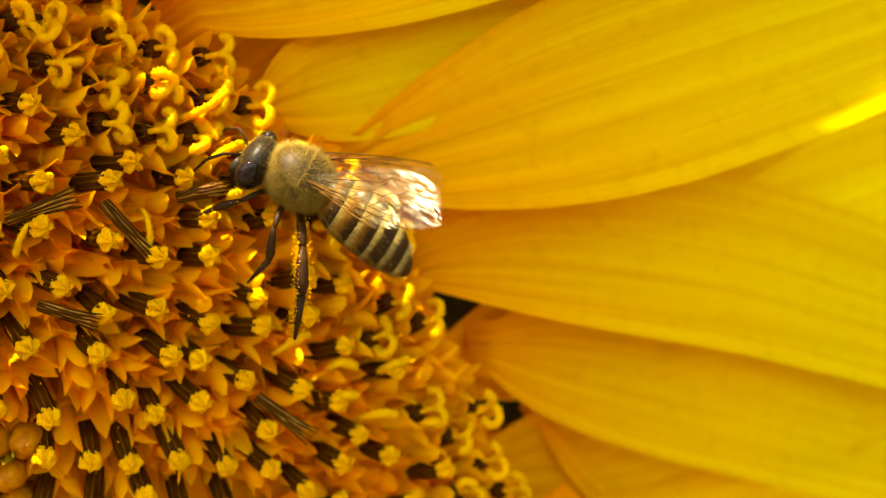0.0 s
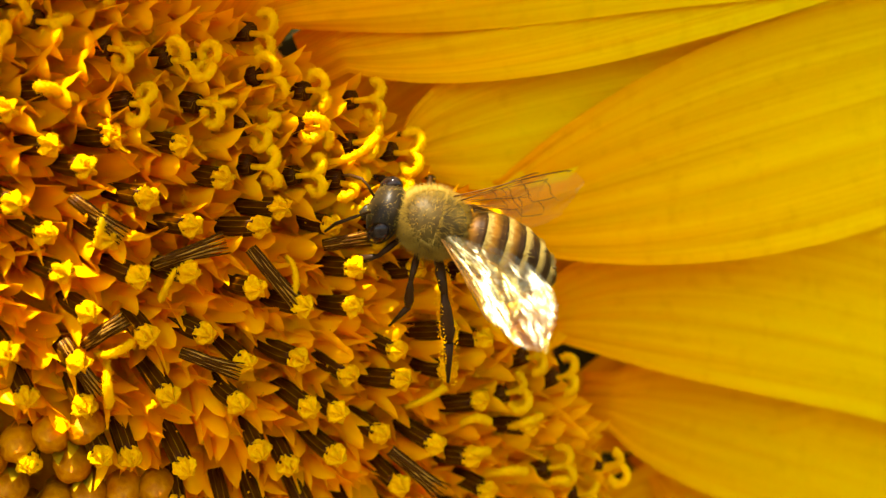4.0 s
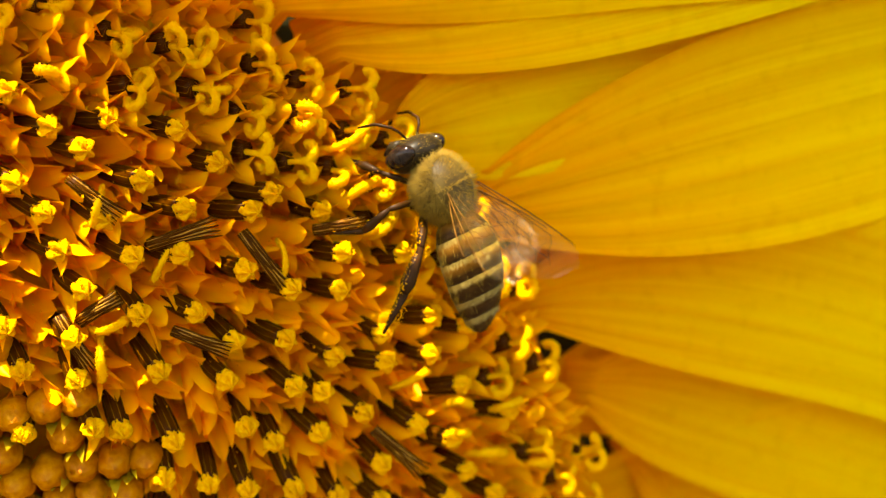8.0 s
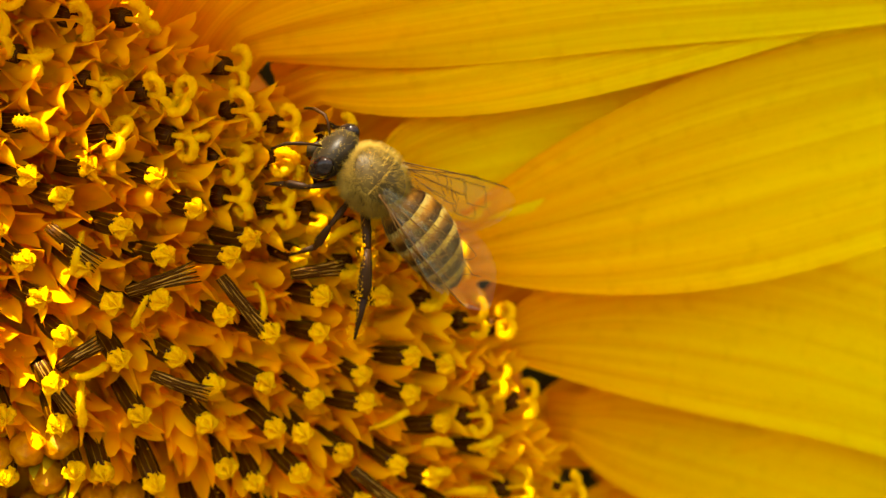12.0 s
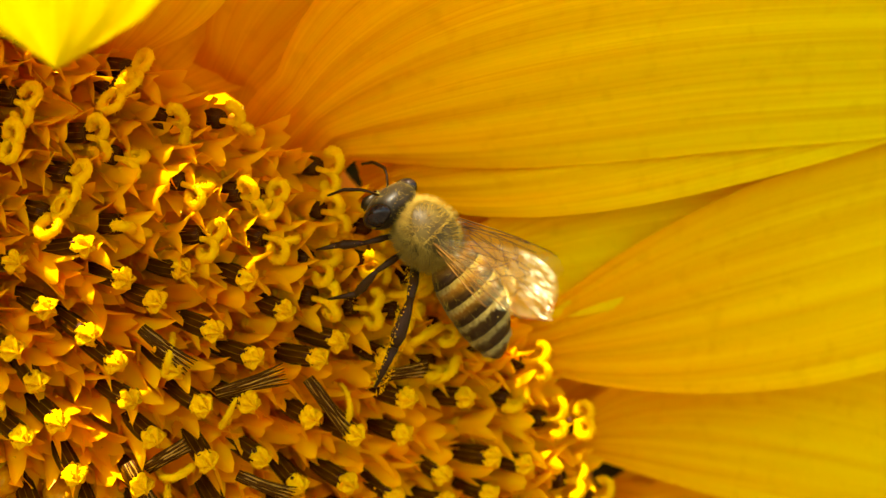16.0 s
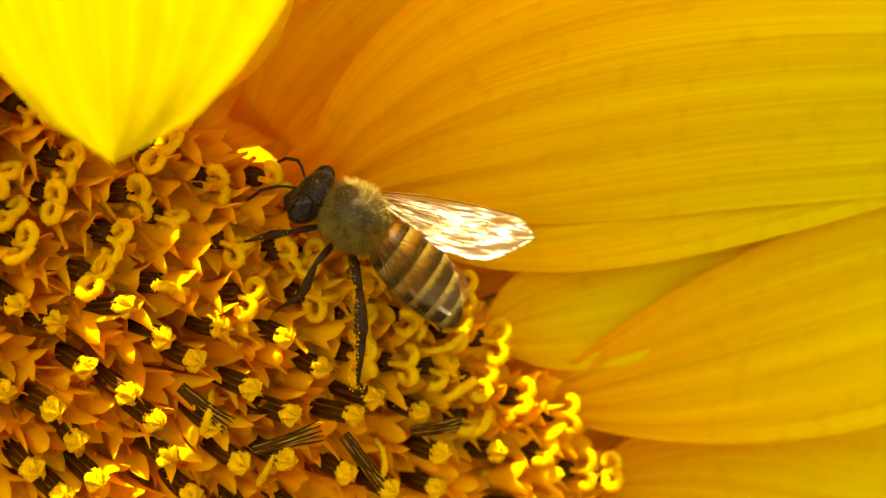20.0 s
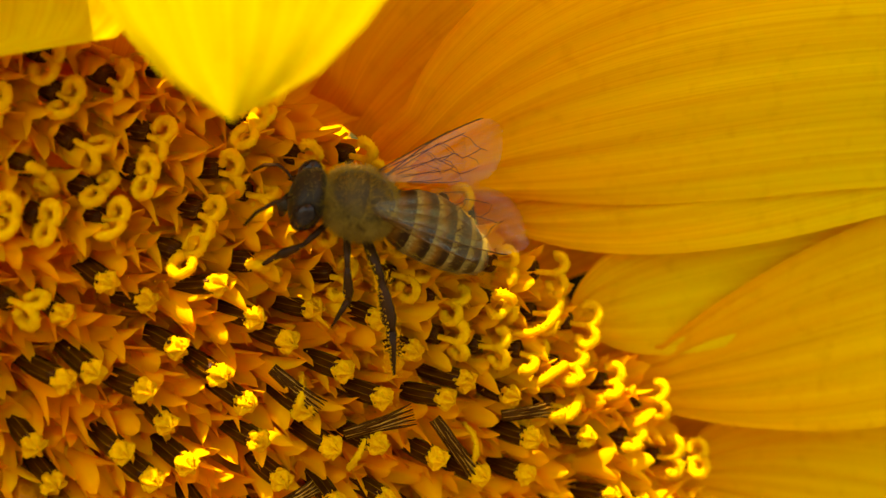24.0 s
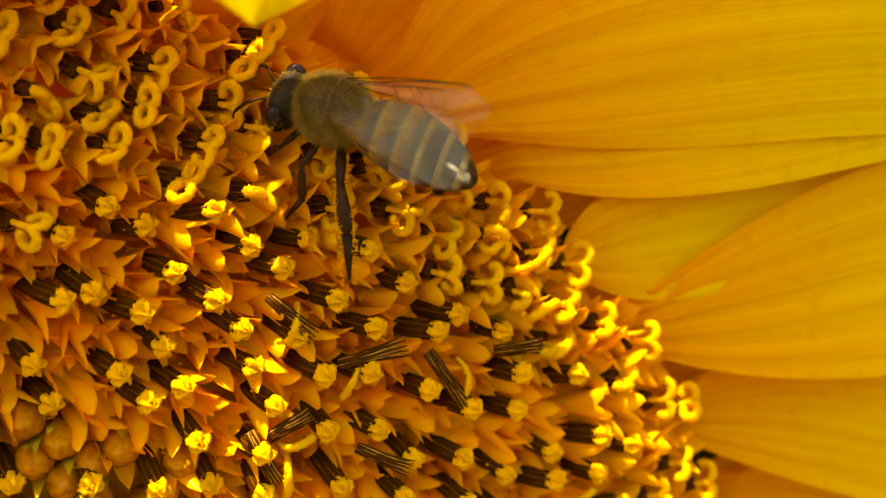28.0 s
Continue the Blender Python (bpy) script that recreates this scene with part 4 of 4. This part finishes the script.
# legs: femur, shin and foot of bent tubes with pollen grains
def leg(name, pts, thick, dust, seed, label=""):
    rnd = random.Random(seed)
    hip = Vector(pts[0])
    pts = [(Vector(p) - hip) for p in pts]
    s = Shape()
    s.tube([pts[0] * MM, (pts[0] * 0.5 + pts[1] * 0.5) * MM, pts[1] * MM], [thick * 0.6 * MM, thick * 0.75 * MM, thick * 0.5 * MM], 9)
    top = child(name, s.mesh(name, CHITIN), bee, Matrix.Translation(hip * MM), label)
    s = Shape()
    a, b = pts[1], pts[2]
    s.tube([a * MM, (a * 0.7 + b * 0.3) * MM, (a * 0.25 + b * 0.75) * MM, b * MM], [thick * 0.45 * MM, thick * 0.8 * MM, thick * 1.05 * MM, thick * 0.6 * MM], 9)
    child("shin", s.mesh("shin", CHITIN), top)
    s = Shape()
    c = pts[3]
    s.tube([b * MM, (b * 0.6 + c * 0.4) * MM, c * MM], [thick * 0.7 * MM, thick * 0.55 * MM, thick * 0.2 * MM], 8)
    child("foot", s.mesh("foot", CHITIN), top)
    s = Shape()
    for _ in range(dust if dust < 100 else dust * 3):
        k = rnd.choice((0, 1, 1, 2, 2))
        u = rnd.random()
        p = pts[k] * (1 - u) + pts[k + 1] * u
        d = Vector((rnd.gauss(0, 1), rnd.gauss(0, 1), rnd.gauss(0, 1))).normalized()
        edge = (pts[k + 1] - pts[k]).cross(Vector((0, 0, 1))).normalized() * rnd.choice((-1, 1))
        o = (p + (edge + d * 0.8).normalized() * thick * rnd.uniform(0.7, 1.5)) * MM
        r = rnd.uniform(0.015, 0.045 if dust < 100 else 0.06) * MM
        q = len(s.v)
        s.v += [o + Vector(v) * r for v in ((1, 0, 0), (0, 1, 0), (0, 0, 1), (-1, 0, 0), (0, -1, 0), (0, 0, -1))]
        s.uv += [(0, 0)] * 6
        s.f += [(q + i, q + j, q + k2) for i, j, k2 in ((0, 1, 2), (1, 3, 2), (3, 4, 2), (4, 0, 2), (1, 0, 5), (3, 1, 5), (4, 3, 5), (0, 4, 5))]
    child("pollen_dusting", s.mesh("pollen_dusting", POLLEN), top, None, "dusting of yellow pollen grains", "stuff")
    return top


legs = {}
for sg, nm in ((1, "left"), (-1, "right")):
    legs["fore", sg] = leg("foreleg", [(1.2, sg * 0.9, -1.3), (2.2, sg * 2.2, -1.9), (3.2, sg * 2.5, -3.2), (3.9, sg * 2.9, -4.2)], 0.26, 50, 41 + sg, "brown foreleg dusted with pollen")
    legs["mid", sg] = leg("middle_leg", [(0.1, sg * 1.1, -1.4), (0.2, sg * 3.2, -1.5), (-0.3, sg * 4.1, -3.2), (0.3, sg * 5.0, -4.6)], 0.28, 70, 44 + sg, "dark middle leg dusted with pollen")
    legs["hind", sg] = leg("hind_leg", [(-1.0, sg * 1.1, -1.4), (-2.1, sg * 3.3, -0.9), (-3.6, sg * 5.4, -2.0), (-4.7, sg * 7.2, -3.2)] if sg > 0 else [(-1.0, sg * 1.1, -1.4), (-2.0, sg * 2.2, -1.6), (-4.2, sg * 2.6, -2.8), (-6.0, sg * 3.0, -4.0)], 0.42, 320, 47 + sg, "long dark hind leg caked with yellow pollen")


# wings: membrane with dark veins; x along the wing from its root
def wing(name, length, width, seed, sg, parent_pose):
    rnd = random.Random(seed)
    rows = []
    for i in range(25):
        u = i / 24
        lead = 0.06 * math.sin(math.pi * u) * width - (0.30 * width * max(0, (u - 0.82) / 0.18) ** 2.2)
        chord = 0.22 + 0.78 * math.sin(0.5 * math.pi * min(1, u / 0.66)) ** 1.2
        trail = width * chord * (1 if u < 0.66 else max(0.0, 1 - ((u - 0.66) / 0.34) ** 2.2) ** 0.55)
        trail = max(trail, 0.32 * width * max(0, (u - 0.82) / 0.18) ** 2.2 + 0.01)
        row = []
        for j in range(9):
            v = j / 8
            y = lead - v * (trail + lead)
            z = 0.10 * math.sin(7 * u + 5 * v) * width * 0.25 + 0.18 * math.sin(u * 3.0) + 0.07 * math.cos(18 * v)
            row.append(Vector((u * length, sg * y * -1, z)) * MM)
        rows.append(row)
    s = Shape()
    s.grid(rows)
    w = child(name, s.mesh(name, WING), bee, parent_pose, "clear veined wing")
    s = Shape()

    def along(cells, r):
        s.tube([rows[i][j] + Vector((0, 0, 0.01 * MM)) for i, j in cells], [r * MM] * (len(cells) - 1) + [r * 0.4 * MM], 5)
    along([(i, 0) for i in range(0, 22)], 0.04)
    along([(i, 1) for i in range(0, 18)], 0.026)
    along([(i, 3 if i < 9 else 3 + (i - 9) // 5) for i in range(2, 20)], 0.022)
    along([(i, 5 if i < 12 else 6) for i in range(3, 17)], 0.02)
    along([(i, 7) for i in range(4, 13)], 0.018)
    for i0 in (8, 12, 16):
        along([(i0, 1), (i0 + 1, 2), (i0 + 1, 3), (i0 + 2, 4)], 0.02)
    along([(10, 3), (11, 4), (12, 5), (12, 7)], 0.02)
    along([(15, 4), (16, 5), (16, 6)], 0.02)
    child("vein_network", s.mesh("vein_network", VEIN), w)
    return w


def wing_pose(sg, spread, rise, root, bank=0.0):
    """A wing that points back along the body; spread opens it sideways, rise lifts its tip, bank turns it about its length towards the bee's left."""
    return Matrix.Translation(Vector(root) * MM) @ pose(0, 0, 0, 0, 0, 180 - sg * spread) @ pose(0, 0, 0, 0, rise, 0) @ pose(0, 0, 0, bank)


WINGS = {}
for sg in (1, -1):
    WINGS["fore", sg] = wing("forewing", 9.3, 3.1, 61, sg, wing_pose(sg, 14, -4, (-0.4, sg * 1.35, 1.35)))
    WINGS["hind", sg] = wing("hindwing", 6.6, 2.3, 62, sg, wing_pose(sg, 20, -1, (-0.9, sg * 1.35, 1.15)))

# time, place of the thorax, heading, roll and pitch of the body
BEE_PATH = [
    (0, -0.26, -1.89, 145, 43, -0.20),
    (0.6, -0.94, -0.84, 138, 39, -0.19),
    (1, 0.25, -3.66, 119, 43, -0.19),
    (1.5, -0.65, -3.05, 114, 46, -0.15),
    (2, 0.20, -4.11, 114, 48, -0.12),
    (2.5, -0.78, -2.91, 125, 52, -0.20),
    (3, -1.11, -3.95, 129, 55, -0.28),
    (3.5, -1.46, -2.38, 160, 17, -0.25),
    (5.5, -0.42, -2.77, 142, 30, -0.09),
    (6, 1.28, -3.14, 113, 32, -0.05),
    (6.5, 0.81, -3.28, 100, 36, 0.20),
    (7, 0.40, -4.93, 99, 31, 0.17),
    (7.5, 0.19, -4.82, 109, 42, 0.07),
    (8, 0.05, -3.83, 116, 46, -0.04),
    (8.5, 0.37, -3.78, 115, 48, 0.02),
    (9, 2.14, -3.63, 107, 38, 0.08),
    (9.5, 1.14, -3.19, 121, 40, -0.05),
    (10, 0.44, -3.83, 131, 39, -0.19),
    (10.5, -0.22, -5.00, 140, 35, -0.30),
    (11, -3.16, -7.05, 145, 31, -0.41),
    (11.5, -2.62, -6.77, 142, 30, -0.36),
    (13.5, -4.23, -10.34, 121, 43, -0.14),
    (14, -3.89, -10.45, 120, 48, -0.08),
    (14.5, -5.94, -10.35, 120, 53, -0.15),
    (15, -4.71, -10.60, 128, 45, -0.21),
    (16, -5.17, -10.48, 132, 42, -0.16),
    (16.5, -5.54, -11.68, 129, 35, -0.01),
    (17, -8.16, -11.77, 153, 25, 0.14),
    (17.5, -8.01, -11.68, 151, 28, 0.12),
    (18, -8.09, -11.99, 162, 29, 0.10),
    (18.5, -8.12, -12.25, 154, 21, 0.08),
    (19, -7.00, -12.52, 133, 28, 0.07),
    (19.5, -9.46, -13.12, 135, 40, -0.04),
    (20, -12.04, -15.13, 145, 43, -0.14),
    (20.5, -11.08, -15.07, 145, 34, -0.01),
    (21, -11.31, -16.39, 134, 31, 0.12),
    (21.5, -11.31, -17.61, 122, 33, 0.04),
    (23.5, -15.27, -15.12, 139, 34, -0.26),
    (24, -17.53, -14.37, 166, 33, -0.34),
    (24.5, -19.84, -13.70, 181, 26, -0.18),
    (25, -19.55, -14.11, 179, 23, -0.01),
    (25.5, -19.54, -14.06, 177, 28, -0.11),
    (26, -18.52, -14.66, 167, 36, -0.21),
    (26.5, -17.36, -16.08, 145, 53, -0.10),
    (27, -19.22, -15.68, 168, 39, 0.02),
    (27.5, -19.03, -15.78, 160, 29, 0.03),
    (28, -18.91, -15.62, 161, 19, 0.05),
]
# time; how far the left wings are opened, lifted and banked; the same of the right wings
WINGBEATS = [
    (0, 33, -34, 32, 39, 7, 42),
    (1, 47, -42, 28, 42, 7, 40),
    (2, 39, -28, 26, 41, 7, 44),
    (3, 59, -31, 34, 41, 7, 44),
    (6, 33, -36, 10, 14, 7, 36),
    (6.5, 32, -36, 34, 56, 7, 40),
    (7, 20, -28, 42, 5, -37, 2),
    (8, 47, -34, 54, 41, -1, 42),
    (9, 23, -22, 12, 42, 7, 40),
    (10, 45, -30, 40, 72, -7, 4),
    (11, -1, 7, 34, 30, 7, 24),
    (14, 35, -25, 18, 48, 4, 40),
    (15, 39, -36, 44, 35, 1, 40),
    (16, 38, -42, 40, 39, 7, 34),
    (17, 12, -24, 30, -2, -34, 0),
    (18, 21, -30, 32, -4, -31, 2),
    (19, 21, -24, 44, -4, -16, 44),
    (20, 54, -31, 12, -4, -39, 18),
    (21, 21, -19, 44, -4, -42, 44),
    (24, -4, 7, 36, 44, 0, 18),
    (25, 27, -39, 30, 41, 7, 22),
    (26, -4, 0, 36, 33, 6, 30),
    (27, 38, -25, 42, 27, 7, 40),
    (28, 21, -22, 28, -4, -34, 38),
]


def bee_pose(x, y, psi, phi, pitch):
    """Heading psi in the viewer's plane, counted from the right upwards; rolled by phi so that the left flank shows; pitch dips the head."""
    a, b = radians(psi), radians(phi)
    f = Vector((math.cos(a), 0, math.sin(a)))
    right = Vector((math.sin(a), 0, -math.cos(a)))
    up = (Vector((0, -1, 0)) * math.cos(b) + right * math.sin(b)).normalized()
    f = (f + Vector((0, pitch, 0))).normalized()
    left = up.cross(f).normalized()
    up = f.cross(left)
    m = Matrix((f, left, up)).transposed().to_4x4()
    return Matrix.Translation(at(x, y, crown(x, y) - 3.2)) @ m


def stride(hip, k, t):
    """A leg's pose as the bee steps: small swings about its hip."""
    a, b = 9 * math.sin(2.1 * t + 1.7 * k), 7 * math.sin(1.3 * t + 2.3 * k)
    return Matrix.Translation(hip) @ pose(0, 0, 0, b, 0.5 * b, a)


# time, how far the drooping petal's tip swings up and to its side in the wind, in degrees about its base
SWAY = [(0, 0, 0), (11.5, 0, 0), (13.5, 5.5, -2.5), (15.5, 5.5, -2.5), (16, 4.8, -4.0), (16.5, 4.2, -4.0), (17, 3.1, -3.9), (17.5, 2.2, -4.3), (18, 2.7, -5.0), (18.5, 1.4, -3.8), (19, -6.0, -1.7), (19.5, -2.0, -1.8),
        (20, 1.7, -4.3), (20.5, -2.2, -2.1), (21, 0.4, -1.5), (23.5, 2.0, -1.5), (24, 3.6, -3.9), (24.5, 3.2, -0.5), (25.5, 2.6, 0.5), (26, 3.2, 4.2), (27, 1.5, 3.0), (28, 4.2, 0)]


def swayed(up, side):
    hinge = Matrix.Translation(at(-26.5, -26.0, 68.0))
    return LOCAL @ hinge @ Matrix.Rotation(radians(side), 4, "Z") @ Matrix.Rotation(radians(-up), 4, "X") @ hinge.inverted()


def motions():
    walk(drooping_petal, [(t, swayed(up, side)) for t, up, side in SWAY])
    walk(bee, [(t, bee_pose(x, y, psi, phi, pitch)) for t, x, y, psi, phi, pitch in BEE_PATH])
    for sg in (1, -1):
        rows = [(r[0], *(r[1:4] if sg > 0 else r[4:7])) for r in WINGBEATS]
        walk(WINGS["fore", sg], [(t, wing_pose(sg, w, rise, (-0.4, sg * 1.35, 1.35), bank)) for t, w, rise, bank in rows])
        walk(WINGS["hind", sg], [(t, wing_pose(sg, w + 7, rise + 3, (-0.9, sg * 1.35, 1.15), bank)) for t, w, rise, bank in rows])
    for k, limb in enumerate(legs.values()):
        hip = limb.matrix_basis.translation.copy()
        walk(limb, [(t, stride(hip, k, t)) for t, *_ in BEE_PATH])


motions()
